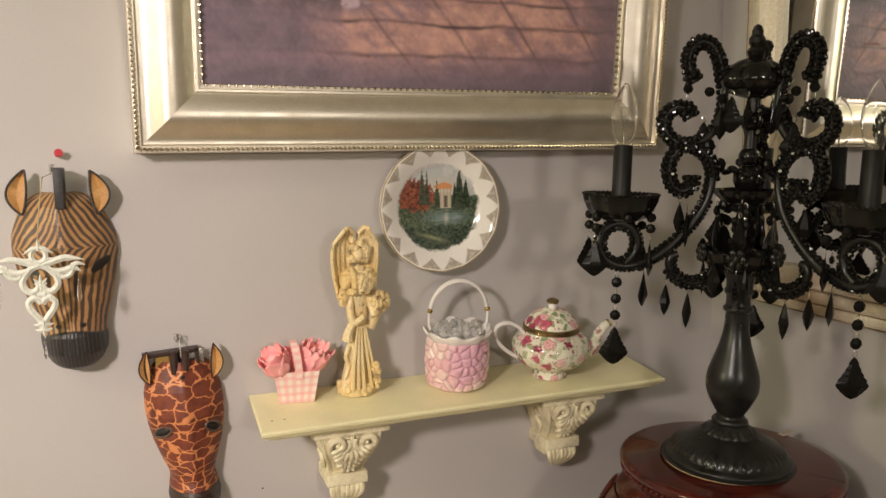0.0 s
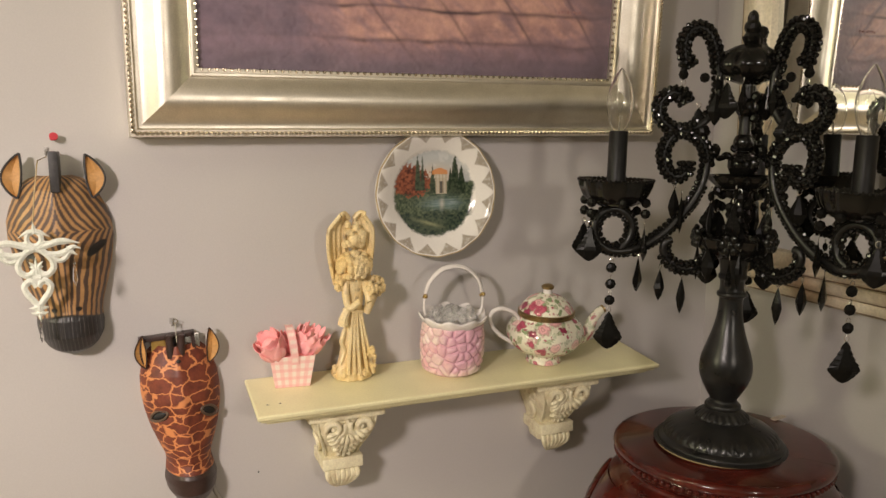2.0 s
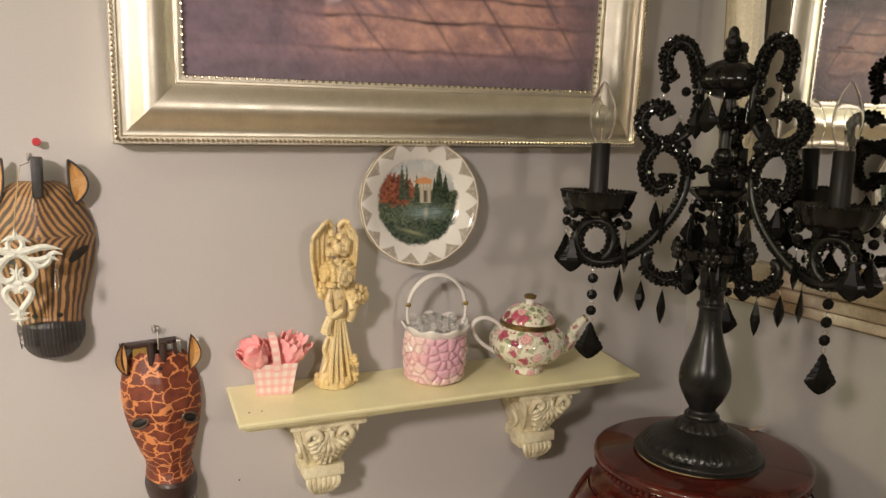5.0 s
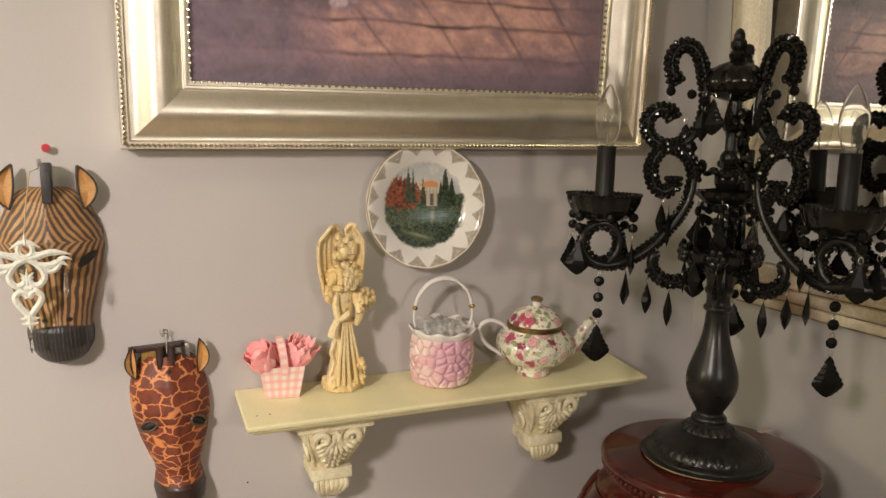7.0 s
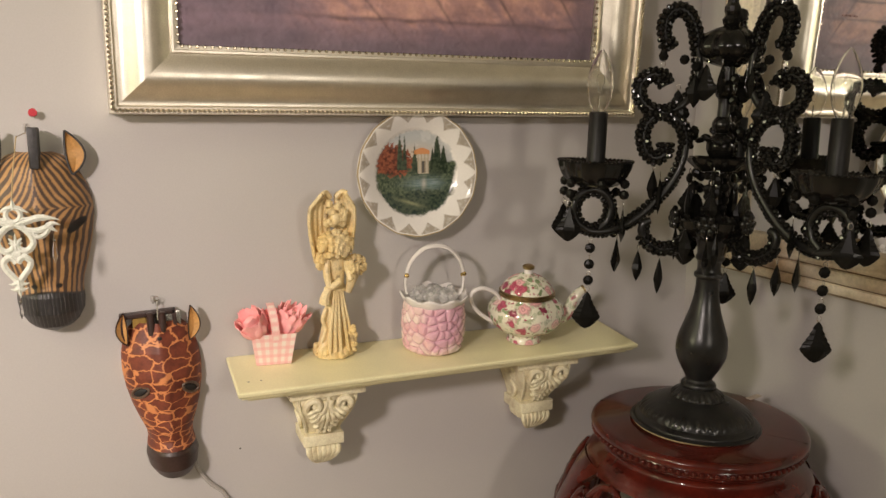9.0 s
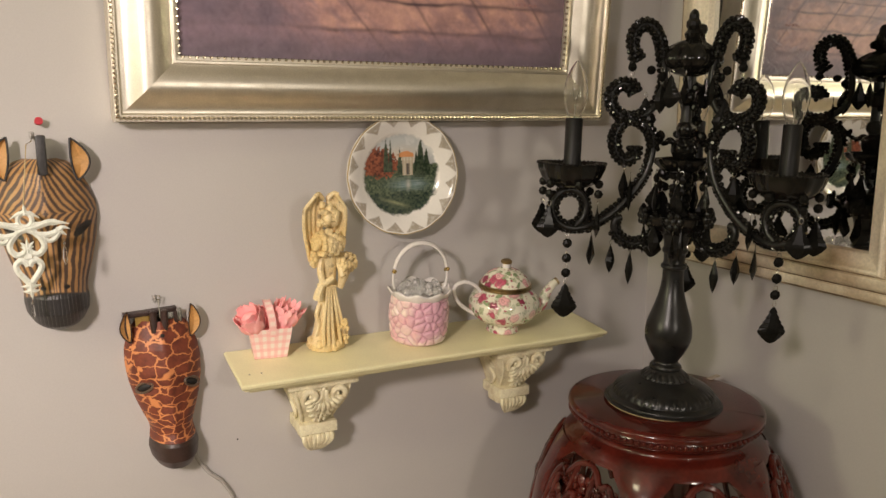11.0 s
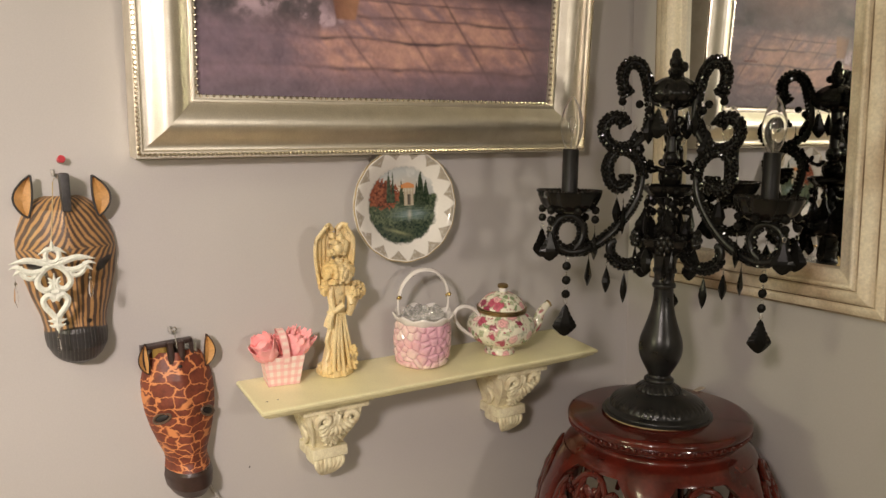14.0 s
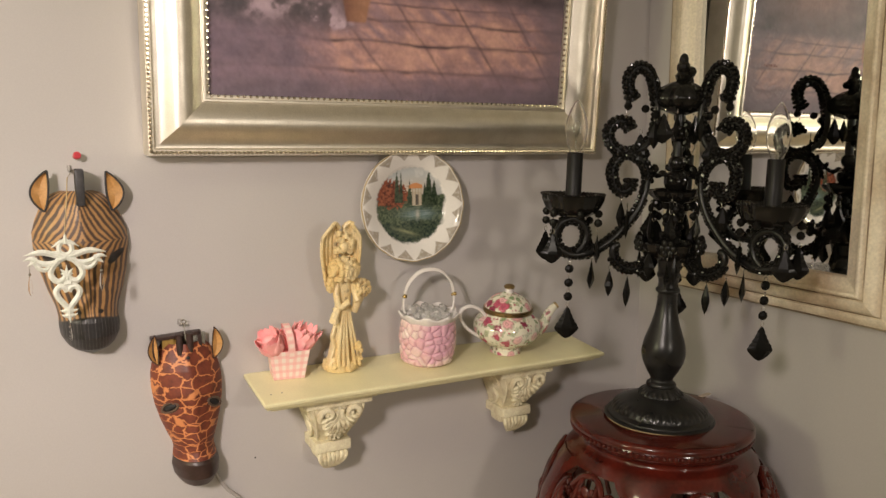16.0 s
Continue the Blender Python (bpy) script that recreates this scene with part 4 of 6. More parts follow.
for sg in (-1, 1):
    wire = [p for p in (hp[:26] if sg < 0 else hp[-26:])]
    part("handle_wire", Shape().tube([(p.x, p.y, p.z) for p in wire], 0.0022, 8), WHITE_GLAZE, jar)
    part("handle_pin", Shape().ball((sg * 0.0475, -0.004, 0.134), 0.0042, 10).ball((sg * 0.0470, 0.004, 0.130), 0.0036, 10), GOLD, jar, "small gold hinge pin")
part("fill", Shape().turn([(0.0005, 0.080), (0.040, 0.080), (0.042, 0.086), (0.0005, 0.090)], 32), WHITE_GLAZE, jar)
rng = np.random.RandomState(6)
for i in range(34):
    a, r = i * 2.4, 0.038 * math.sqrt((i + 0.5) / 34)
    bm = bmesh.new()
    bmesh.ops.create_icosphere(bm, subdivisions=1, radius=0.0068)
    s = Shape().add([q.co * (0.8 + 0.45 * rng.rand()) for q in bm.verts], [[q.index for q in f.verts] for f in bm.faces])
    bm.free()
    part("glass_pebble", s, PEBBLE, jar, m=pose(r * math.cos(a), r * math.sin(a), 0.0955 + 0.007 * rng.rand() + 0.006 * (1 - r / 0.038), *(rng.rand(3) * 180)), smooth=False)


# ---- teapot ----
pot = thing("teapot", on_shelf(0.7250, 1.227, -4) @ Matrix.Diagonal((0.93, 0.90, 0.945, 1)), "round porcelain teapot with rose chintz pattern and gold bands", "teapot")
body = [(0.0005, 0.0), (0.031, 0.0), (0.0335, 0.003), (0.0325, 0.008), (0.030, 0.012), (0.033, 0.016), (0.051, 0.024), (0.066, 0.036), (0.0735, 0.050), (0.0745, 0.062), (0.070, 0.074), (0.061, 0.083), (0.0535, 0.088), (0.0525, 0.092)]
part("body", Shape().turn([(p.x, p.z) for p in curve([(r, 0, z) for r, z in body], 4)], 72), FLORAL, pot)
part("gold_band", Shape().turn([(0.052, 0.091), (0.0545, 0.092), (0.055, 0.095), (0.0535, 0.0965), (0.0545, 0.098), (0.0545, 0.101), (0.052, 0.102)], 64, cap=False), AGED_GOLD, pot, "gold band round the lid's seat")
part("lid", Shape().turn([(p.x, p.z) for p in curve([(0.0525, 0, 0.101), (0.050, 0, 0.106), (0.043, 0, 0.116), (0.031, 0, 0.126), (0.016, 0, 0.132), (0.009, 0, 0.134), (0.0075, 0, 0.138)], 4)], 56), FLORAL, pot)
part("knob", Shape().turn([(0.0095, 0.131), (0.0085, 0.136), (0.0092, 0.140), (0.0102, 0.143), (0.0092, 0.145)], 28), WHITE_GLAZE, pot, "cream glazed knob")
part("knob_cap", Shape().turn([(0.0106, 0.1425), (0.0120, 0.1445), (0.0116, 0.1480), (0.0076, 0.1505), (0.0010, 0.1512)], 28), AGED_GOLD, pot, "tarnished gilt knob top")
sp = curve([(0.060, 0, 0.040), (0.082, 0, 0.043), (0.094, 0, 0.056), (0.101, 0, 0.074), (0.1125, 0, 0.088), (0.122, 0, 0.0945)], 7)
part("spout", Shape().tube(sp, [0.017 - 0.0094 * (i / (len(sp) - 1)) ** 0.7 for i in range(len(sp))], 16), FLORAL, pot)
part("spout_tip", Shape().tube([sp[-1] + Vector((-0.002, 0, -0.0012)), sp[-1] + Vector((0.002, 0, 0.0012))], [0.0083, 0.0085], 16), AGED_GOLD, pot, "gilded spout lip")
hd = curve([(-0.054, 0, 0.084), (-0.068, 0, 0.100), (-0.090, 0, 0.109), (-0.109, 0, 0.105), (-0.115, 0, 0.092), (-0.108, 0, 0.074), (-0.092, 0, 0.057), (-0.066, 0, 0.040)], 7)
part("handle", Shape().tube(hd, 0.0038, 12, flat=1.3), WHITE_GLAZE, pot, "cream glazed loop handle")


# ---- carved masks ----
def mask_face(widths, depths, lean, z_lo, z_hi, nu=150, nz=240, dents=()):
    """Bowed mask front and its colour coordinates: widths and depths by height, lean the sideways drift with height."""
    zs = np.linspace(z_lo, z_hi, nz)
    u = np.sin(np.linspace(-np.pi / 2, np.pi / 2, nu))
    U, Z = np.meshgrid(u, zs)
    w = np.interp(Z, [a for a, _ in widths], [b for _, b in widths])
    d = np.interp(Z, [a for a, _ in depths], [b for _, b in depths])
    for _ in range(2):
        w[1:-1] = (w[:-2] + 2 * w[1:-1] + w[2:]) / 4
    X = U * w
    Y = -d * np.power(np.clip(1 - np.abs(U) ** 2.3, 0, 1), 0.62)
    Y -= 0.006 * np.exp(-(U / 0.22) ** 2) * step(Z, z_lo + 0.05, z_lo + 0.10)
    for cx, cz, rx, rz, depth in dents:
        Y += depth * np.exp(-((X - cx) / rx) ** 2 - ((Z - cz) / rz) ** 2)
    X = X + lean * (Z - z_hi)
    return X, Y, Z, w


def mask_mesh(X, Y, Z):
    nz, nu = X.shape
    s = Shape().grid(np.stack([X, Y, Z], -1).reshape(-1, 3).tolist(), nu, nz)
    return s


def ear(m, inner, outer, parent, hgt, wid, rim_r=0.0021):
    """A pointed ear: outer shell with a lighter hollow."""
    n = 18
    rim = []
    for i in range(n):
        t = i / (n - 1)
        rim.append((wid * math.sin(math.pi * t) ** 0.8 * (1 - 0.30 * t), 0, hgt * t))
    back, front = [], []
    for x, y, z in rim:
        back += [(-0.18 * x, 0.004, z), (0.4 * x, 0.008, z), (x, 0.001, z)]
    sh = Shape().grid(back, 3, n)
    edge = curve([(-0.18 * rim[i][0], 0, rim[i][2]) for i in range(n)], 2)
    sh.tube(edge, rim_r, 6).tube([(x, 0, z) for x, y, z in rim], rim_r * 0.95, 6)
    e = part("ear", sh, outer, parent, m=m)
    inn = []
    for x, y, z in rim:
        inn += [(-0.16 * x, 0.001, z), (0.4 * x, 0.005, z), (0.96 * x, 0.0, z)]
    part("ear_hollow", Shape().grid(inn, 3, n), inner, e, "ochre inside of the ear")
    return e


# zebra
zm = thing("zebra_mask", pose(-0.050, WY, 0.898), "carved wooden zebra mask with ochre and brown stripes", "mask", "animal masks")
ZW = [(0.0, 0.006), (0.006, 0.024), (0.014, 0.034), (0.028, 0.0425), (0.042, 0.0445), (0.056, 0.0435), (0.070, 0.046), (0.095, 0.055), (0.125, 0.0635), (0.155, 0.0685), (0.180, 0.0680), (0.200, 0.062), (0.218, 0.054), (0.232, 0.045), (0.240, 0.036), (0.245, 0.022)]
ZD = [(0.0, 0.012), (0.010, 0.040), (0.03, 0.058), (0.052, 0.060), (0.065, 0.054), (0.10, 0.050), (0.15, 0.052), (0.20, 0.048), (0.225, 0.040), (0.245, 0.022)]
eyes = ((0.047, 0.141, 0.013, 0.008, 0.010), (-0.047, 0.141, 0.013, 0.008, 0.010))
X, Y, Z, w = mask_face(ZW, ZD, 0.0, 0.0, 0.245, dents=eyes)
X = X * 1.03
LEAN = -0.040                     # the muzzle drifts sideways
cut = 0.060 - 0.010 * (X / 0.045) ** 2
v0 = 0.166
a = np.abs(X)
warp = 0.0046 * rough_noise(X * 36 + 9, Z * 30, 41, 3)
# stripes nest round a lozenge on the forehead, sweep up to the mane and run down the nose
high = np.where(Z > v0, (Z - v0) / 0.150, 0.24 * np.tanh((v0 - Z) / 0.030))
across = a / w
near = (across ** 0.70 + np.abs(high) ** 0.70) ** (1 / 0.70)
far = 1.45 * (across ** 1.9 + (1.25 * np.abs(high)) ** 1.9) ** (1 / 1.9)
field = near + (far - near) * step(across + 1.3 * np.abs(high), 0.45, 1.35)
field = field * 0.062 + warp * step(across + np.abs(high), 0.1, 0.4) + 0.012 * np.clip(v0 - Z, 0, 1) * np.cos(a * 90)
band = np.sin(field * 2 * np.pi / 0.0112 + 1.0)
c = mixed((0.44, 0.245, 0.100), (0.085, 0.054, 0.040), step(band + 0.5 * rough_noise(X * 60, Z * 60, 77, 2), -0.30, 0.20))
c = mixed(c, (0.028, 0.026, 0.027), step(cut - Z, -0.0008, 0.0008))
groove = np.abs(((X / 0.0052) % 1) - 0.5) * 2
c = mixed(c, (0.11, 0.105, 0.10), step(cut - Z, 0, 0.002) * step(groove, 0.78, 0.95) * 0.8)
for cx, cz in ((0.047, 0.141), (-0.047, 0.141)):
    c = mixed(c, (0.012, 0.010, 0.010), step(1 - np.hypot((X - cx) / 0.0150, (Z - cz - 0.55 * (X - cx) * np.sign(cx)) / 0.0072), 0, 0.15))
for cx in (0.016, -0.016):
    c = mixed(c, (0.015, 0.012, 0.012), step(1 - np.hypot((X - cx) / 0.005, (Z - 0.066) / 0.0035), 0, 0.3))
Y2 = Y + 0.0007 * step(cut - Z, 0, 0.002) * step(groove, 0.7, 0.95) - 0.0035 * step(cut - Z, -0.001, 0.002)
part("face", mask_mesh(X + LEAN * (Z - 0.245), Y2, Z - 0.021 * np.clip((0.15 - Z) / 0.15, 0, 1)), ZEBRA, zm, colours=c.reshape(-1, 3))
part("back_board", Shape().box((-0.026, -0.006, 0.05), (0.044, 0.0, 0.215), 0.003), BLACK_WOOD, zm)
mane = Shape().box((-0.0065, -0.052, 0.222), (0.0065, -0.016, 0.280), 0.003)
part("mane", mane, BLACK_WOOD, zm, "charred black mane crest", m=pose(0.004, 0, 0))
ear(pose(-0.047, -0.026, 0.214, 0, 0, 0) @ Matrix.Diagonal((-1, 1, 1, 1)) @ pose(0, 0, 0, 0, -6, 0), EAR_WOOD, BLACK_WOOD, zm, 0.064, 0.025, 0.0016)
ear(pose(0.050, -0.026, 0.212, 0, 0, 0) @ pose(0, 0, 0, 0, -6, 0), EAR_WOOD, BLACK_WOOD, zm, 0.064, 0.025, 0.0016)

# giraffe
gm = thing("giraffe_mask", pose(0.103, WY, 0.613, 0, 0, 0), "carved giraffe mask in dark brown with orange net pattern", "mask", "animal masks")
GW = [(0.0, 0.005), (0.005, 0.020), (0.014, 0.030), (0.028, 0.038), (0.045, 0.0405), (0.062, 0.037), (0.075, 0.0345), (0.085, 0.0355), (0.105, 0.043), (0.130, 0.051), (0.160, 0.0575), (0.190, 0.0600), (0.215, 0.0585), (0.240, 0.052), (0.255, 0.044), (0.264, 0.034)]
GD = [(0.0, 0.012), (0.012, 0.044), (0.03, 0.060), (0.055, 0.060), (0.075, 0.050), (0.12, 0.046), (0.18, 0.050), (0.22, 0.044), (0.264, 0.026)]
geyes = ((-0.036, 0.157, 0.013, 0.008, 0.008), (0.036, 0.157, 0.013, 0.008, 0.008))
X, Y, Z, w = mask_face(GW, GD, -0.060, 0.0, 0.264, dents=geyes)
rows_nose = int(np.searchsorted(Z[:, 0], 0.060))
nose, facep = (X[:rows_nose + 1], Y[:rows_nose + 1] - 0.0015, Z[:rows_nose + 1]), (X[rows_nose:], Y[rows_nose:], Z[rows_nose:])
ob = part("face", mask_mesh(*facep), GIRAFFE, gm)
pat = ob.data.attributes.new("Pat", "FLOAT_VECTOR", "POINT")
zz = facep[2]
# cells shrink towards the nose
zmap = np.interp(zz, [0.05, 0.10, 0.15, 0.20, 0.27], [0.0, 0.085, 0.150, 0.200, 0.262])
xmap = facep[0] * np.interp(zz, [0.05, 0.11, 0.17, 0.27], [1.75, 1.35, 1.0, 0.92])
pat.data.foreach_set("vector", np.stack([xmap, zz * 0, zmap], -1).astype(np.float32).ravel())
part("nose", mask_mesh(*nose), GIRAFFE_NOSE, gm, "dark brown polished nose")
for sg in (-1, 1):
    ex = sg * 0.036 - 0.060 * (0.150 - 0.264)
    part("eye", Shape().ball((0, 0, 0), 0.0125, 14, (1.15, 0.40, 0.52)), DARK_HOLE, gm, m=pose(ex, -0.0315, 0.157, 0, 24 * sg, sg * 38))
    part("eye_rim", Shape().tube([(0.0165 * math.cos(t), -0.002, 0.0078 * math.sin(t)) for t in np.linspace(0, 6.283, 25)[:-1]], 0.0021, 6, closed=True), EYE_RIM, gm, m=pose(ex, -0.0320, 0.157, 0, 24 * sg, sg * 38))
part("nail_hole", Shape().ball((0.002, -0.0405, 0.242), 0.0035, 10, (1, 0.6, 1)), DARK_HOLE, gm)
part("back_board", Shape().box((-0.018, -0.006, 0.09), (0.036, 0.0, 0.225), 0.003), GIRAFFE_NOSE, gm)
for sg in (-1, 1):
    part("horn", Shape().tube(curve([(sg * 0.0075 - 0.001, -0.030, 0.246), (sg * 0.0085 - 0.001, -0.029, 0.268), (sg * 0.0085 - 0.001, -0.028, 0.282)], 5), [0.0058] * 8 + [0.006, 0.0062, 0.004], 10), GIRAFFE_NOSE, gm)
fr = Shape()
for z0, z1, x0, x1 in ((0.274, 0.281, -0.036, 0.042), (0.240, 0.281, -0.040, -0.035), (0.240, 0.281, 0.037, 0.043)):
    fr.box((x0, -0.022, z0), (x1, -0.004, z1), 0.001)
part("hanging_frame", fr, GIRAFFE_NOSE, gm, m=pose(0, 0, 0, 0, -3, 0))
part("gilt_inlay", Shape().box((-0.036, -0.016, 0.236), (-0.004, -0.008, 0.274), 0.002), GOLD_CARD, gm, "gold card behind the horns")
part("foil_inlay", Shape().box((0.004, -0.016, 0.240), (0.036, -0.008, 0.279), 0.002), SILVER_FOIL, gm, "crumpled foil behind the horns")
ear(pose(-0.045, -0.026, 0.232) @ Matrix.Diagonal((-1, 1, 1, 1)) @ pose(0, 0, 0, 0, 3, 0), EAR_WOOD, GIRAFFE_NOSE, gm, 0.052, 0.016, 0.0010)
ear(pose(0.047, -0.026, 0.232) @ pose(0, 0, 0, 0, 3, 0), EAR_WOOD, GIRAFFE_NOSE, gm, 0.056, 0.018, 0.0010)

# push pin, clear hooks
pin = thing("push_pin", pose(-0.0500, WY, 1.195, 78, 0, 14), "red push pin stuck in the wall above the zebra mask", "push pin")
part("head", Shape().turn([(0.0028, 0.006), (0.0040, 0.007), (0.0044, 0.009), (0.0036, 0.011), (0.0036, 0.014), (0.0056, 0.0155), (0.0060, 0.018), (0.0050, 0.0195)], 20), RED_PLASTIC, pin)
part("needle", Shape().tube([(0, 0, 0), (0, 0, 0.007)], 0.0006, 6), STEEL, pin)


def clear_hook(x, z, label):
    h = thing("clear_hook", pose(x, WY, z), label, "hook")
    part("pad", Shape().box((-0.0032, -0.002, -0.005), (0.0032, 0, 0.005), 0.001), HOOK_PLASTIC, h)
    part("prong", Shape().tube(curve([(0, -0.002, 0.004), (0, -0.008, -0.004), (0, -0.013, -0.004), (0, -0.015, 0.002)], 5), 0.0018, 8), HOOK_PLASTIC, h)


clear_hook(-0.058, 1.178, "clear plastic wall hook holding the zebra mask")
clear_hook(0.099, 0.911, "clear plastic wall hook holding the giraffe mask")
part("wire_loop", Shape().tube([(0.0035 * math.cos(t), 0, 0.0035 * math.sin(t)) for t in np.linspace(0, 6.283, 17)[:-1]], 0.0009, 6, closed=True), STEEL, gm, m=pose(0.001, -0.014, 0.300))
part("hanging_wire", Shape().tube([(0.001, -0.014, 0.296), (0.001, -0.020, 0.285), (0.001, -0.030, 0.270)], 0.0009, 6), STEEL, gm)

# pendant ornament that hangs in front of the zebra
orn = thing("hanging_ornament", pose(-0.073, 1.209, 0.949) @ Matrix.Diagonal((0.85, 1.0, 0.96, 1)), "white openwork pendant with crystal drops on a string", "ornament")


def ribbon(pts, r, closed=False, steps=7, point=0.0):
    """A flat scroll with a raised ridge; point is the share of its length that tapers to a tip."""
    cv = curve([(x, 0, z) for x, z in pts], steps, closed)
    n = len(cv)
    rad = [1.18 * r * (1.0 if not point or i < n * (1 - point) else max(0.12, (n - 1 - i) / (n * point))) for i in range(n)]
    sh = Shape().tube(cv, rad, 10, closed, flat=0.42)
    return sh.tube([(p.x, -0.0016, p.z) for p in cv], [q * 0.42 for q in rad], 6, closed, flat=0.9)


part("ring", ribbon([(0.0105 * math.cos(t), 0.117 + 0.0105 * math.sin(t)) for t in np.linspace(0, 6.283, 13)[:-1]], 0.0034, True, 3), ORNAMENT, orn)
part("crown", ribbon([(0, 0.124), (0.0005, 0.131), (0, 0.141)], 0.0050, point=0.75), ORNAMENT, orn)
for sg in (-1, 1):
    part("crown_leaf", ribbon([(sg * 0.006, 0.126), (sg * 0.013, 0.124), (sg * 0.022, 0.119)], 0.0040, point=0.8), ORNAMENT, orn)
    part("crown_leaf", ribbon([(sg * 0.009, 0.110), (sg * 0.016, 0.111), (sg * 0.023, 0.113)], 0.0034, point=0.7), ORNAMENT, orn)
    part("wing", ribbon([(sg * 0.004, 0.103), (sg * 0.018, 0.107), (sg * 0.034, 0.1115), (sg * 0.050, 0.111), (sg * 0.066, 0.108)], 0.0042, point=0.35), ORNAMENT, orn)
    part("wing", ribbon([(sg * 0.018, 0.094), (sg * 0.032, 0.093), (sg * 0.046, 0.097), (sg * 0.056, 0.103), (sg * 0.067, 0.100)], 0.0042, point=0.35), ORNAMENT, orn)
    part("wing_tip", ribbon([(sg * 0.044, 0.100), (sg * 0.053, 0.096), (sg * 0.061, 0.091)], 0.0046, point=0.7), ORNAMENT, orn)
    part("small_scroll", ribbon([(sg * 0.050, 0.096), (sg * 0.043, 0.087), (sg * 0.034, 0.084), (sg * 0.027, 0.088), (sg * 0.030, 0.094), (sg * 0.036, 0.092)], 0.0031, point=0.3), ORNAMENT, orn)
    part("upper_heart", ribbon([(0, 0.103), (sg * 0.012, 0.098), (sg * 0.023, 0.086), (sg * 0.025, 0.074), (sg * 0.016, 0.065), (sg * 0.006, 0.067), (sg * 0.004, 0.074), (sg * 0.010, 0.077)], 0.0042, point=0.2), ORNAMENT, orn)
    part("inner_leaf", ribbon([(sg * 0.001, 0.072), (sg * 0.006, 0.080), (sg * 0.010, 0.084)], 0.0032, point=0.7), ORNAMENT, orn)
    part("lower_heart", ribbon([(sg * 0.001, 0.048), (sg * 0.005, 0.054), (sg * 0.012, 0.056), (sg * 0.019, 0.049), (sg * 0.016, 0.039), (sg * 0.008, 0.029), (sg * 0.001, 0.020)], 0.0042), ORNAMENT, orn)
    part("tail_leaf", ribbon([(0, 0.020), (sg * 0.007, 0.017), (sg * 0.015, 0.018)], 0.0040, point=0.7), ORNAMENT, orn)
    part("tail_leaf", ribbon([(0, 0.010), (sg * 0.007, 0.009), (sg * 0.013, 0.011)], 0.0036, point=0.7), ORNAMENT, orn)
part("inner_leaf", ribbon([(0, 0.066), (0, 0.076), (0, 0.090)], 0.0042, point=0.6), ORNAMENT, orn)
part("tail", ribbon([(0, 0.024), (0, 0.012), (0.001, -0.003)], 0.0062, point=0.6), ORNAMENT, orn)
part("centre_bead", ribbon([(-0.006, 0.060), (0, 0.0605), (0.006, 0.060)], 0.0046), ORNAMENT, orn)
part("string", Shape().tube([(0.0, 0, 0.138), (0.005, 0.001, 0.178), (0.011, 0.022, 0.226), (0.018, 0.075, 0.230)], 0.0009, 6), STRING, orn, "thin tan string")


def crystal(parent, x, z, length, width, y=0.0):
    """A slim clear drop on a short chain."""
    ch = Shape().tube([(x, y, z), (x, y, z - 0.012)], 0.0005, 5)
    ch.ball((x, y, z - 0.009), 0.0026, 6)
    part("drop_chain", ch, STEEL, parent)
    part("crystal_drop", Shape().turn([(0.0006, -length), (width, -length * 0.68), (width * 0.75, -length * 0.3), (0.0012, 0)], 6, m=pose(x, y, z - 0.012)), CRYSTAL, parent, "clear cut crystal drop", smooth=False)


crystal(orn, 0.056, 0.088, 0.030, 0.0042, -0.002)
crystal(orn, -0.058, 0.088, 0.032, 0.0042, -0.002)
crystal(orn, 0.0, 0.000, 0.022, 0.0030)

# cord behind the giraffe and the small dark fitting on the mirror wall
cd = curve([(0.150, WY - 0.006, 0.640), (0.152, WY - 0.006, 0.620), (0.170, WY - 0.006, 0.590), (0.196, WY - 0.006, 0.561), (0.215, WY - 0.006, 0.50), (0.222, WY - 0.006, 0.30), (0.222, WY - 0.020, 0.112)], 8)
solid("extension_cable", Shape().tube(cd, 0.0032, 10, flat=1.5), HOOK_PLASTIC, label="clear flat cable hanging down the wall", category="cable")
sw = thing("black_fitting", pose(WX, 0.651, 0.709, 0, 0, -90), "small black fitting on the grey wall", "wall fitting")
part("plate", Shape().box((-0.012, -0.011, -0.017), (0.012, 0, 0.017), 0.006), SATIN_BLACK, sw)


# ---- lacquered drum stool ----
STX, STY, STZ = 0.8915, 0.9515, 0.721
stool = thing("drum_stand", pose(STX, STY, 0), "glossy dark red lacquered drum stand with carved openwork", "stand")
part("top", Shape().turn([(0.0005, STZ), (0.105, STZ), (0.154, STZ), (0.1605, STZ - 0.0008), (0.1645, STZ - 0.0035), (0.1658, STZ - 0.008), (0.164, STZ - 0.0125), (0.157, STZ - 0.015), (0.1, STZ - 0.016), (0.0005, STZ - 0.016)][::-1], 96), ROSEWOOD, stool)
part("inlay_ring", Shape().turn([(0.0955, STZ - 0.001), (0.0955, STZ + 0.0012), (0.0967, STZ + 0.0012), (0.0967, STZ - 0.001)], 96, cap=False), STRING, stool, "thin tan felt edge under the lamp", m=pose(-0.0055, -0.002, 0))
for q in range(4):
    aq = radians(35 + 90 * q)
    part("top_seam", Shape().box((0.1005, -0.00016, STZ - 0.001), (0.162, 0.00016, STZ + 0.0002), 0), DARK_HOLE, stool, m=pose(0, 0, 0, 0, 0, math.degrees(aq)), smooth=False)
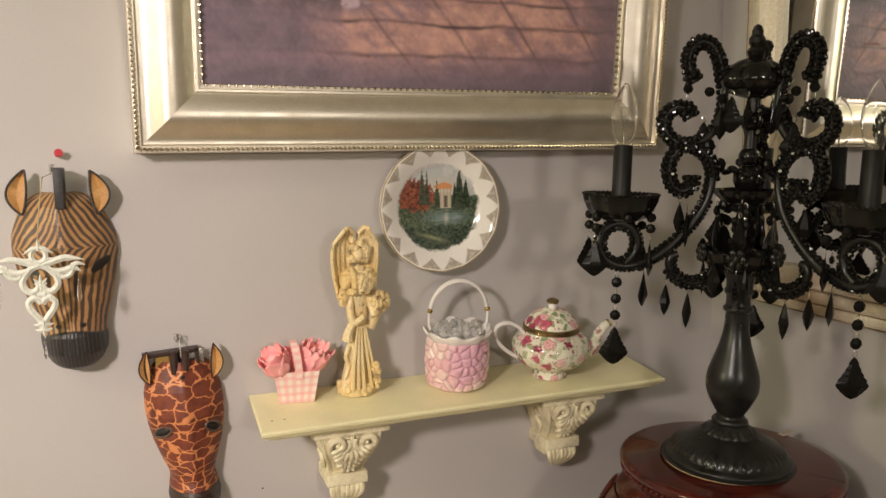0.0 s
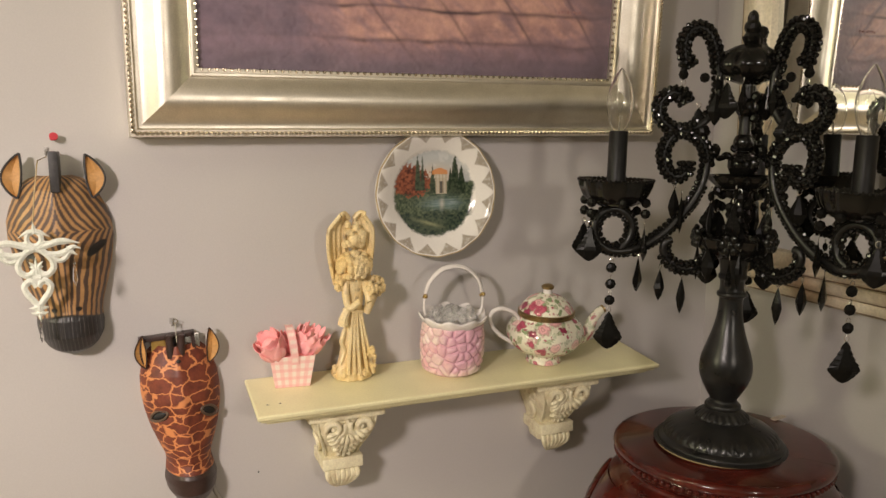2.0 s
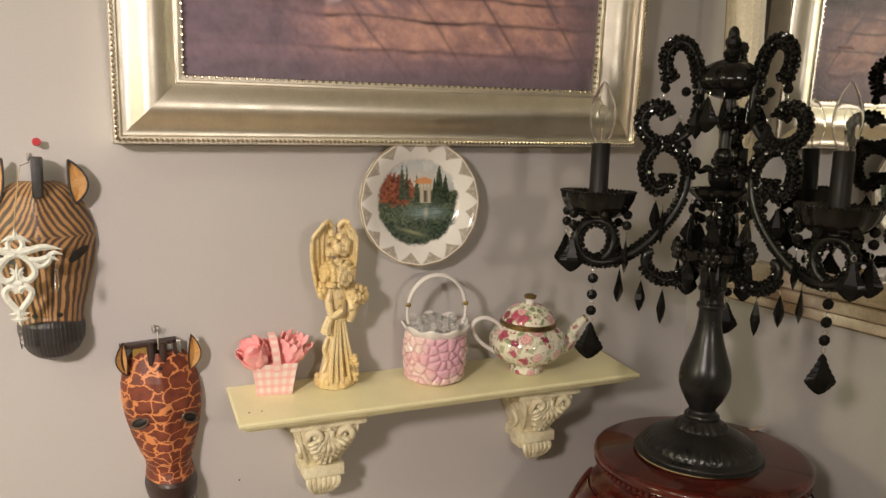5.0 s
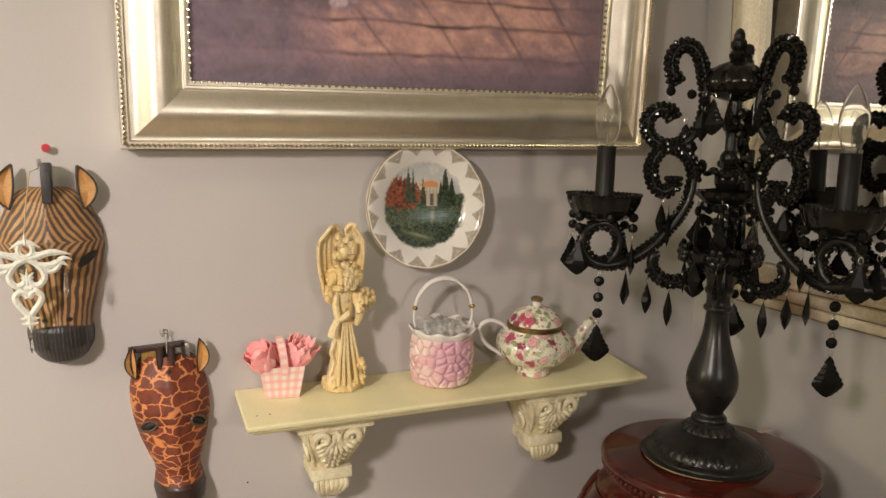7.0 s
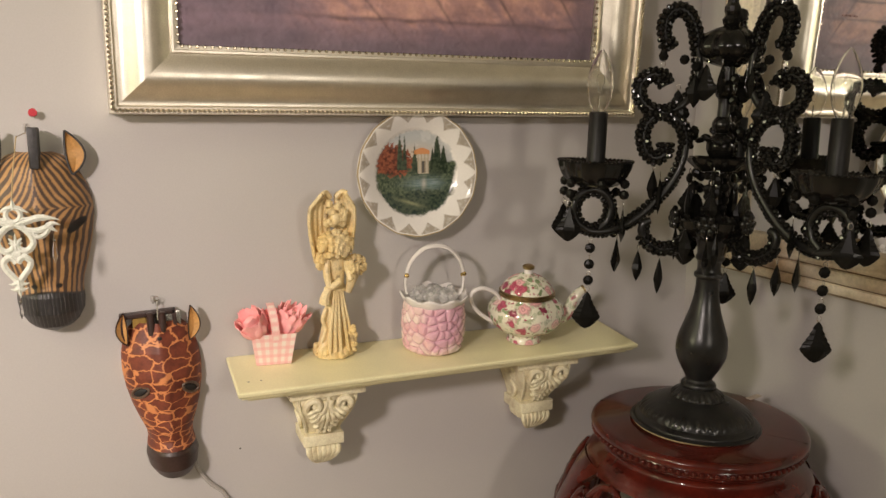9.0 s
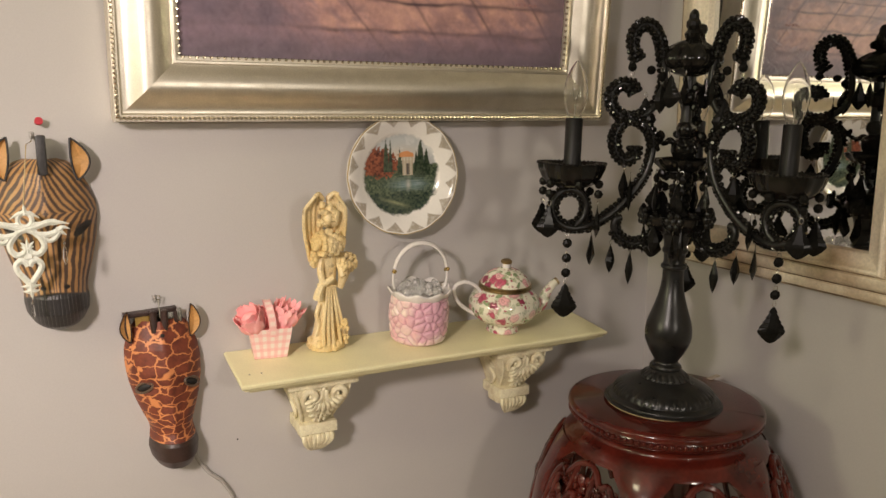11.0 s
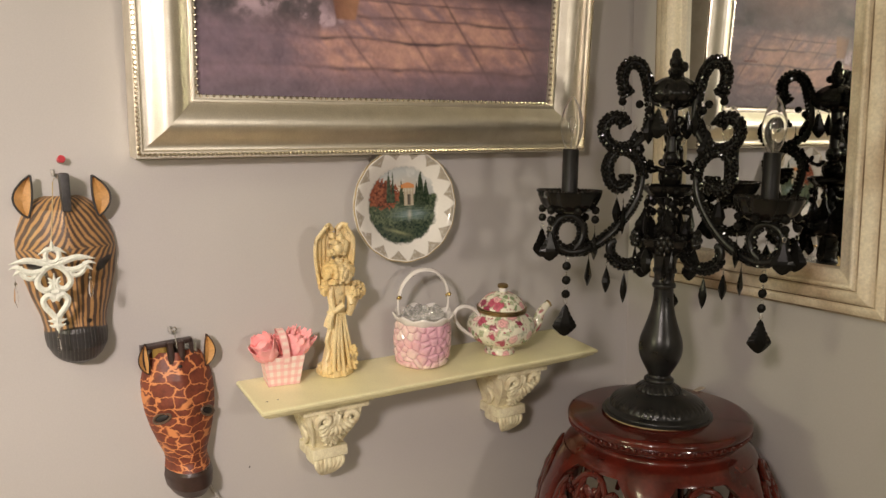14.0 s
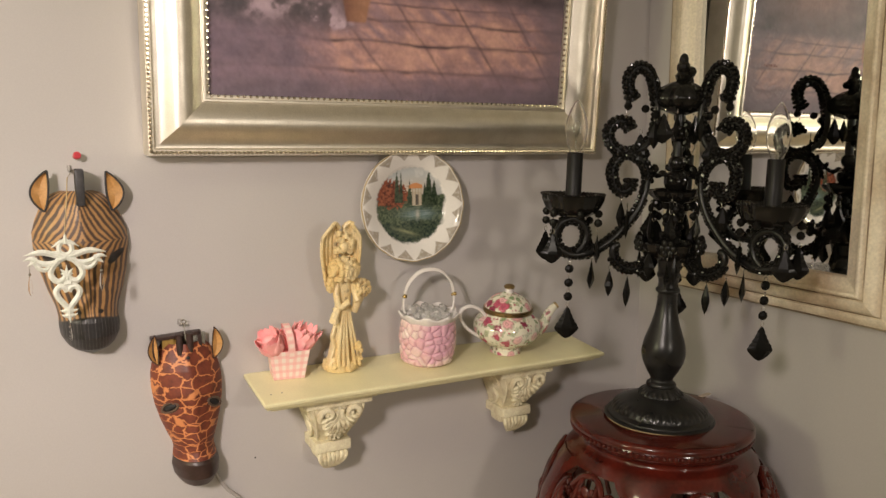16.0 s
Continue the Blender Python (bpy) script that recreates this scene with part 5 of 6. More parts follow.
part("apron", Shape().turn([(p.x, p.z) for p in curve([(0.157, 0, STZ + 0.006 - 0.020), (0.1595, 0, STZ + 0.006 - 0.029), (0.154, 0, STZ + 0.006 - 0.036), (0.147, 0, STZ + 0.006 - 0.042), (0.1460, 0, STZ + 0.006 - 0.049), (0.152, 0, STZ + 0.006 - 0.054), (0.160, 0, STZ + 0.006 - 0.058), (0.167, 0, STZ + 0.006 - 0.063), (0.173, 0, STZ + 0.006 - 0.070), (0.176, 0, STZ + 0.006 - 0.076)], 3)] + [(0.162, STZ + 0.006 - 0.076), (0.146, STZ + 0.006 - 0.062), (0.140, STZ + 0.006 - 0.040), (0.150, STZ + 0.006 - 0.021)], 96, cap=False), ROSEWOOD, stool)
bead = Shape().ball((0, 0, 0), 0.0045, 8).mesh("apron_bead", ROSEWOOD)
for i in range(96):
    aq = 2 * math.pi * i / 96
    part("apron_bead", bead, ROSEWOOD, stool, m=pose(0.1605 * math.cos(aq), 0.1605 * math.sin(aq), STZ + 0.006 - 0.0255))


def belly(z):
    return float(np.interp(z, [0.0, 0.04, 0.10, 0.20, 0.36, 0.50, 0.58, 0.635, 0.66], [0.165, 0.168, 0.186, 0.217, 0.235, 0.231, 0.216, 0.190, 0.170]))


def on_belly(a, z, lift=0.0):
    r = belly(z) + lift
    return Vector((r * math.cos(a), r * math.sin(a), z))


RIBS = 6
RIB0 = radians(218)
for k in range(RIBS):
    a0 = RIB0 + 2 * math.pi * k / RIBS
    nz, nu = 40, 9
    pts = []
    for j in range(nz):
        z = 0.06 + (0.660 - 0.06) * j / (nz - 1)
        half = 0.028 + 0.026 * math.exp(-((z - 0.660) / 0.022) ** 2) + 0.030 * math.exp(-((z - 0.06) / 0.03) ** 2)
        for i in range(nu):
            u = -1 + 2 * i / (nu - 1)
            pts.append(on_belly(a0 + u * half / belly(z), z, 0.004 - 0.004 * abs(u) ** 3))
    inner = [Vector((p.x * 0.90, p.y * 0.90, p.z)) for p in pts]
    s = Shape().grid(pts, nu, nz)
    n0 = len(pts)
    s.grid(inner, nu, nz)
    for j in range(nz - 1):
        for i in (0, nu - 1):
            a_, b_ = j * nu + i, (j + 1) * nu + i
            s.f.append((a_, b_, n0 + b_, n0 + a_))
    part("rib", s, ROSEWOOD, stool)
    for sg in (-1, 1):
        # scalloped border of each opening and its carved flowers
        am = a0 + sg * math.pi / RIBS
        w = math.pi / RIBS * 0.80
        edge = curve([on_belly(a0 + sg * 0.145, z, -0.002) for z in (0.30, 0.42, 0.52)] + [on_belly(a0 + sg * 0.19, 0.600, -0.002), on_belly(a0 + sg * 0.26, 0.628, -0.002), on_belly(a0 + sg * 0.34, 0.624, -0.002), on_belly(a0 + sg * 0.42, 0.642, -0.002), on_belly(a0 + sg * 0.52, 0.648, -0.002)], 5)
        part("opening_border", Shape().tube(edge, 0.006, 8), ROSEWOOD, stool)
        vine = curve([on_belly(a0 + sg * 0.15, 0.53, -0.004), on_belly(a0 + sg * 0.27, 0.575, -0.003), on_belly(a0 + sg * 0.36, 0.555, -0.003), on_belly(a0 + sg * 0.45, 0.60, -0.003), on_belly(a0 + sg * 0.52, 0.585, -0.004)], 6)
        part("carved_vine", Shape().tube(vine, 0.0065, 8), ROSEWOOD, stool)
        vine = curve([on_belly(a0 + sg * 0.22, 0.615, -0.004), on_belly(a0 + sg * 0.25, 0.585, -0.003), on_belly(a0 + sg * 0.25, 0.50, -0.003), on_belly(a0 + sg * 0.18, 0.45, -0.004)], 6)
        part("carved_stem", Shape().tube(vine, 0.0055, 8), ROSEWOOD, stool)
        vine = curve([on_belly(a0 + sg * 0.42, 0.640, -0.004), on_belly(a0 + sg * 0.42, 0.60, -0.003), on_belly(a0 + sg * 0.40, 0.52, -0.003), on_belly(a0 + sg * 0.46, 0.46, -0.004)], 6)
        part("carved_stem", Shape().tube(vine, 0.0055, 8), ROSEWOOD, stool)
        for da, z, r in ((0.26, 0.578, 0.018), (0.40, 0.566, 0.017), (0.48, 0.612, 0.015), (0.33, 0.612, 0.011), (0.19, 0.545, 0.012), (0.31, 0.53, 0.015), (0.46, 0.53, 0.014), (0.21, 0.612, 0.010)):
            p = on_belly(a0 + sg * da, z, -0.007)
            m = Matrix.Translation(p) @ (Vector((math.cos(a0 + sg * da), math.sin(a0 + sg * da), 0.18))).to_track_quat("Z", "Y").to_matrix().to_4x4()
            r *= 1.25
            fl = Shape().ball((0, 0, 0.003), r * 0.34, 8, m=m)
            for q in range(5):
                t = q * 2 * math.pi / 5
                fl.ball((r * 0.62 * math.cos(t), r * 0.62 * math.sin(t), 0), r * 0.50, 8, (1, 1, 0.45), m=m)
            part("carved_flower", fl, ROSEWOOD, stool)
part("foot_ring", Shape().turn([(0.150, 0.0), (0.172, 0.0), (0.178, 0.010), (0.176, 0.050), (0.168, 0.066), (0.150, 0.066)], 80, cap=False), ROSEWOOD, stool)
solid("felt_scrap", Shape().box((-0.016, -0.005, 0), (0.016, 0.005, 0.0022), 0.0008), CORD, pose(1.050, 0.994, STZ + 0.0003, 0, 0, 12), "small beige cord end lying on the stand", "cord end")


# ---- black beaded candelabra lamp ----
lamp = thing("candelabra_lamp", pose(STX - 0.0055, STY - 0.002, STZ + 0.0012, 0.8, 1.2, 0), "black candelabra table lamp with jet beads and drops", "lamp")


def flute(a, r, z):
    return r * (1 + 0.030 * abs(math.cos(20 * a)) ** 0.7 * max(0, 1 - abs(z - 0.0215) / 0.0095) + 0.05 * math.cos(22 * a) * max(0, 1 - abs(z - 0.0475) / 0.007))


base = [(0.0005, 0.0), (0.0925, 0.0), (0.0952, 0.003), (0.0952, 0.0065), (0.0910, 0.0095), (0.0865, 0.0115), (0.0855, 0.0135), (0.0825, 0.019), (0.0755, 0.0265), (0.067, 0.0315), (0.056, 0.0365), (0.046, 0.0400), (0.0405, 0.0415), (0.0405, 0.044), (0.035, 0.050), (0.030, 0.054), (0.027, 0.057)]
part("base", Shape().turn([(p.x, p.z) for p in curve([(r, 0, z) for r, z in base], 3)], 240, flute), SATIN_BLACK, lamp)
vase = [(0.027, 0.055), (0.0285, 0.060), (0.0275, 0.064), (0.0225, 0.068), (0.0215, 0.072), (0.0245, 0.078), (0.033, 0.092), (0.0398, 0.108), (0.0415, 0.122), (0.0395, 0.138), (0.0335, 0.156), (0.0265, 0.176), (0.0212, 0.196), (0.0188, 0.214), (0.0182, 0.228), (0.0188, 0.232), (0.0225, 0.234),
        (0.0225, 0.239), (0.0195, 0.242), (0.0185, 0.250), (0.0195, 0.258), (0.0222, 0.261), (0.0222, 0.266), (0.0200, 0.270), (0.022, 0.284), (0.027, 0.296)]
part("turned_column", Shape().turn([(p.x * 0.945, p.z) for p in curve([(r, 0, z) for r, z in vase], 3)], 64), SATIN_BLACK, lamp)
scallop = lambda n, k: (lambda a, r, z: r * (1 + k * math.cos(n * a) * min(1, r / 0.03)))
part("hub", Shape().turn([(0.0005, 0.290), (0.028, 0.292), (0.046, 0.302), (0.056, 0.314), (0.058, 0.322), (0.050, 0.326), (0.030, 0.322), (0.016, 0.330), (0.013, 0.342)], 60, scallop(10, 0.07)), BEAD_BLACK, lamp)
part("stem", Shape().turn([(0.012, 0.325), (0.0095, 0.36), (0.0080, 0.39), (0.0078, 0.44), (0.0085, 0.48), (0.0078, 0.52), (0.0085, 0.565)], 24), ARM_BLACK, lamp)
part("middle_dish", Shape().turn([(0.0005, 0.392), (0.016, 0.392), (0.032, 0.398), (0.043, 0.408), (0.046, 0.414), (0.044, 0.416), (0.030, 0.406), (0.012, 0.402), (0.010, 0.402)], 60, scallop(8, 0.06)), BEAD_BLACK, lamp)
for z, rad in ((0.432, 0.021), (0.464, 0.015), (0.515, 0.016)):
    part("stem_ball", Shape().ball((0, 0, z), rad, 14), BEAD_BLACK, lamp)
part("crown", Shape().turn([(0.0005, 0.548), (0.012, 0.548), (0.034, 0.556), (0.047, 0.566), (0.0495, 0.575), (0.046, 0.584), (0.036, 0.594), (0.022, 0.602), (0.010, 0.606), (0.006, 0.607)], 60, scallop(10, 0.05)), BEAD_BLACK, lamp)
part("finial", Shape().turn([(0.009, 0.604), (0.012, 0.609), (0.0135, 0.615), (0.009, 0.621), (0.0115, 0.626), (0.0115, 0.633), (0.008, 0.638), (0.0080, 0.644), (0.0055, 0.650), (0.001, 0.653)], 12), BEAD_BLACK, lamp, smooth=False)
part("finial_bead", Shape().ball((0.014, -0.004, 0.622), 0.010, 9).ball((0.010, 0.010, 0.616), 0.008, 9), BEAD_BLACK, lamp, smooth=False)

# forms shared by the three arms, drawn in the plane of an arm: x outwards, z up
UP = curve([(x, 0, z) for x, z in ((0.088, 0.573), (0.095, 0.584), (0.098, 0.599), (0.095, 0.615), (0.083, 0.626), (0.067, 0.623), (0.055, 0.606), (0.047, 0.578), (0.042, 0.545), (0.046, 0.515), (0.062, 0.492), (0.088, 0.480),
                                    (0.110, 0.484), (0.126, 0.499), (0.127, 0.520), (0.113, 0.533), (0.097, 0.531), (0.088, 0.519))], 6)
MAIN = curve([(x, 0, z) for x, z in ((0.083, 0.432), (0.084, 0.419), (0.098, 0.412), (0.113, 0.424), (0.118, 0.449), (0.109, 0.469), (0.092, 0.479), (0.069, 0.470), (0.055, 0.449), (0.053, 0.420), (0.063, 0.388), (0.084, 0.356),
                                      (0.113, 0.326), (0.146, 0.306), (0.178, 0.299), (0.203, 0.308), (0.215, 0.330), (0.209, 0.352), (0.189, 0.363), (0.168, 0.356), (0.158, 0.337), (0.163, 0.316), (0.176, 0.304))], 6)
LOW = curve([(x, 0, z) for x, z in ((0.030, 0.312), (0.040, 0.293), (0.056, 0.279), (0.077, 0.275), (0.097, 0.284), (0.109, 0.300), (0.107, 0.314), (0.097, 0.318))], 6)


def bead_places(path, r, off, side=0.0):
    """Where the faceted beads sit along one edge of a scroll."""
    P, out = [Vector(p) for p in path], []
    for i, p in enumerate(P):
        t = (P[min(i + 1, len(P) - 1)] - P[max(i - 1, 0)]).normalized()
        out.append(p + Vector((-t.z, 0, t.x)) * off)
    return [(p + Vector((0, side + 0.0009 * math.sin(i * 2.1), 0)), r * (1 + 0.08 * math.sin(i * 5.3))) for i, p in enumerate(spaced(out, r * 1.8))]


def bead_mesh(places):
    s = Shape()
    for c, r in places:
        s.ball((0, 0, 0), r, 7, m=Matrix.Translation(c) @ pose(0, 0, 0, 4000 * c.x % 360, 55, 3000 * c.z % 360))
    return s.mesh("bead_string", BEAD_BLACK, smooth=False)


BEAD = Shape().ball((0, 0, 0), 1.0, 8).mesh("bead", BEAD_BLACK, smooth=False)


def drop_mesh(kind, length, width):
    """Jet pendants: a slim leaf or a broad scalloped kite."""
    s = Shape()
    if kind == "slim":
        prof = [(0.0008, 0), (0.30, -0.12), (0.85, -0.42), (1.0, -0.58), (0.6, -0.82), (0.02, -1.0)]
    else:
        prof = [(0.02, 0), (0.17, -0.06), (0.33, -0.16), (0.28, -0.19), (0.50, -0.30), (0.45, -0.33), (0.69, -0.43), (0.64, -0.46), (0.90, -0.55), (0.86, -0.58), (1.0, -0.66), (0.98, -0.70), (0.86, -0.77), (0.80, -0.78), (0.64, -0.86), (0.57, -0.87), (0.34, -0.95), (0.04, -1.0)]
    pts = []
    for w, z in prof:
        w *= width
        th = w * 0.5 if kind == "slim" else 0.24 * width * min(1.0, -z / 0.62, (1 + z) / 0.30)
        pts += [(w, 0, z * length), (w * 0.45, -th, z * length), (-w * 0.45, -th, z * length), (-w, 0, z * length), (-w * 0.45, th, z * length), (w * 0.45, th, z * length)]
    s.grid(pts, 6, len(prof), wrap_u=True)
    s.f += [tuple(range(6)), tuple(range(len(pts) - 1, len(pts) - 7, -1))]
    return s.mesh("pendant", PENDANT_BLACK, smooth=False)


SLIM, SLIM_S, KITE, KITE_S = drop_mesh("slim", 0.048, 0.0120), drop_mesh("slim", 0.056, 0.0078), drop_mesh("kite", 0.058, 0.0218), drop_mesh("kite", 0.052, 0.0195)
OCT = Shape().ball((0, 0, 0), 0.0082, 8, (1, 0.55, 1)).mesh("octagon_bead", PENDANT_BLACK, smooth=False)
ROUND = Shape().ball((0, 0, 0), 0.0075, 9).mesh("round_bead", PENDANT_BLACK, smooth=False)
LINK = Shape().tube([(0.0030 * math.cos(t), 0, 0.0042 * math.sin(t)) for t in np.linspace(0, 6.283, 13)[:-1]], 0.00055, 5, closed=True).mesh("link", STEEL)
S_UP, S_MAIN, S_LOW = (Shape().tube(p, 0.0058, 10, flat=1.0).mesh("scroll", ARM_BLACK) for p in (UP, MAIN, LOW))
OUTER, B, ALL = {}, {}, {}
for nm, p in (("up", UP), ("main", MAIN), ("low", LOW)):
    OUTER[nm] = bead_places(p, 0.0048, 0.0080)
    # full rows round the curled ends, a single row along the plain stretch
    ends = [p[:int(len(p) * {"up": 0.42, "main": 0.40, "low": 0.7}[nm])]] + ([p[int(len(p) * 0.62):]] if nm == "up" else [])
    rest = []
    for q in ends:
        rest += bead_places(q, 0.0047, -0.0080)
        for o, y in ((0.0048, 0.0066), (-0.0048, -0.0066), (-0.0048, 0.0066), (0.0048, -0.0066)):
            rest += bead_places(q, 0.0044, o, y)
        # fuller clusters at the tip of each curl
        tip = q[:7] if q[0] == p[0] else q[-7:]
        for o, y in ((0.0105, 0.0), (-0.0105, 0.0), (0.0070, 0.0085), (-0.0070, -0.0085), (0.0, 0.0110), (0.0, -0.0110)):
            rest += bead_places(tip, 0.0046, o, y)
    if nm == "main":
        # inner row along the arm and round its ring
        rest += bead_places(p[int(len(p) * 0.44):], 0.0036, -0.0068)
    B[nm], ALL[nm] = bead_mesh(rest), bead_mesh(rest + OUTER[nm])
CUP = Shape().turn([(0.0005, 0.366), (0.010, 0.366), (0.024, 0.367), (0.038, 0.373), (0.048, 0.384), (0.0540, 0.398), (0.0550, 0.406), (0.0525, 0.4065), (0.044, 0.396), (0.030, 0.387), (0.014, 0.384), (0.0005, 0.384)], 72, scallop(12, 0.025)).mesh("candle_cup", BEAD_BLACK)
EDGE = Shape()
for t in np.linspace(0, 6.283, 49)[:-1]:
    EDGE.ball((0.0545 * math.cos(t), 0.0545 * math.sin(t), 0.406), 0.0026, 6)
EDGE = EDGE.mesh("cup_edge", BEAD_BLACK)
SLEEVE = Shape().turn([(0.0138, 0.382), (0.0138, 0.476), (0.0126, 0.4775), (0.0005, 0.4775)], 32).mesh("candle_sleeve", CANDLE_BLACK)
glass = [(0.0085, 0.469), (0.0115, 0.475), (0.0160, 0.486), (0.0188, 0.499), (0.0192, 0.510), (0.0175, 0.522), (0.0135, 0.534), (0.0085, 0.544), (0.0042, 0.550), (0.0016, 0.553)]
gsm = [(p.x, p.z) for p in curve([(r, 0, z) for r, z in glass], 3)]
BULB = Shape().turn(gsm + [(max(r - 0.0006, 0.0004), z - 0.0004) for r, z in reversed(gsm)], 32, cap=False).mesh("bulb", BULB_GLASS)
FIL = Shape().tube([(0, 0, 0.469), (0, 0, 0.490)], 0.0013, 8).tube(curve([(-0.006, 0, 0.512), (-0.003, 0.003, 0.520), (0.003, -0.003, 0.520), (0.006, 0, 0.512)], 5), 0.0004, 5)
FIL.tube([(-0.001, 0, 0.495), (-0.006, 0, 0.512)], 0.0004, 5).tube([(0.001, 0, 0.495), (0.006, 0, 0.512)], 0.0004, 5)
FIL = FIL.mesh("filament", STEEL)


def hang(parent, m, x, y, z, kind, beads=0, turn=0.0, gap=0.025):
    """A drop with its wire link and the beads above it."""
    for b in range(beads):
        part("link", LINK, STEEL, parent, m=m @ pose(x, y, z - 0.004 - b * gap, 0, 0, turn + 90 * (b % 2)))
        part("octagon_bead", OCT, BEAD_BLACK, parent, m=m @ pose(x, y, z - 0.014 - b * gap, 0, 12 * (b - 1), turn))
    zz = z - beads * gap
    part("link", LINK, STEEL, parent, m=m @ pose(x, y, zz - 0.003, 0, 0, turn))
    part("pendant", kind, BEAD_BLACK, parent, m=m @ pose(x, y, zz - 0.007, 0, 0, turn))


def string_beads(nm, scroll, apart):
    """Beads of a scroll: the outer row one by one, the finer rows as one string."""
    part("bead_string", B[nm] if apart else ALL[nm], BEAD_BLACK, scroll, kind="stuff")
    if apart:
        for c, rad in OUTER[nm]:
            part("bead", BEAD, BEAD_BLACK, scroll, m=Matrix.Translation(c) @ pose(0, 0, 0, 90 * math.sin(40 * c.x), 60, 3000 * c.z) @ Matrix.Diagonal((rad, rad, rad, 1)))


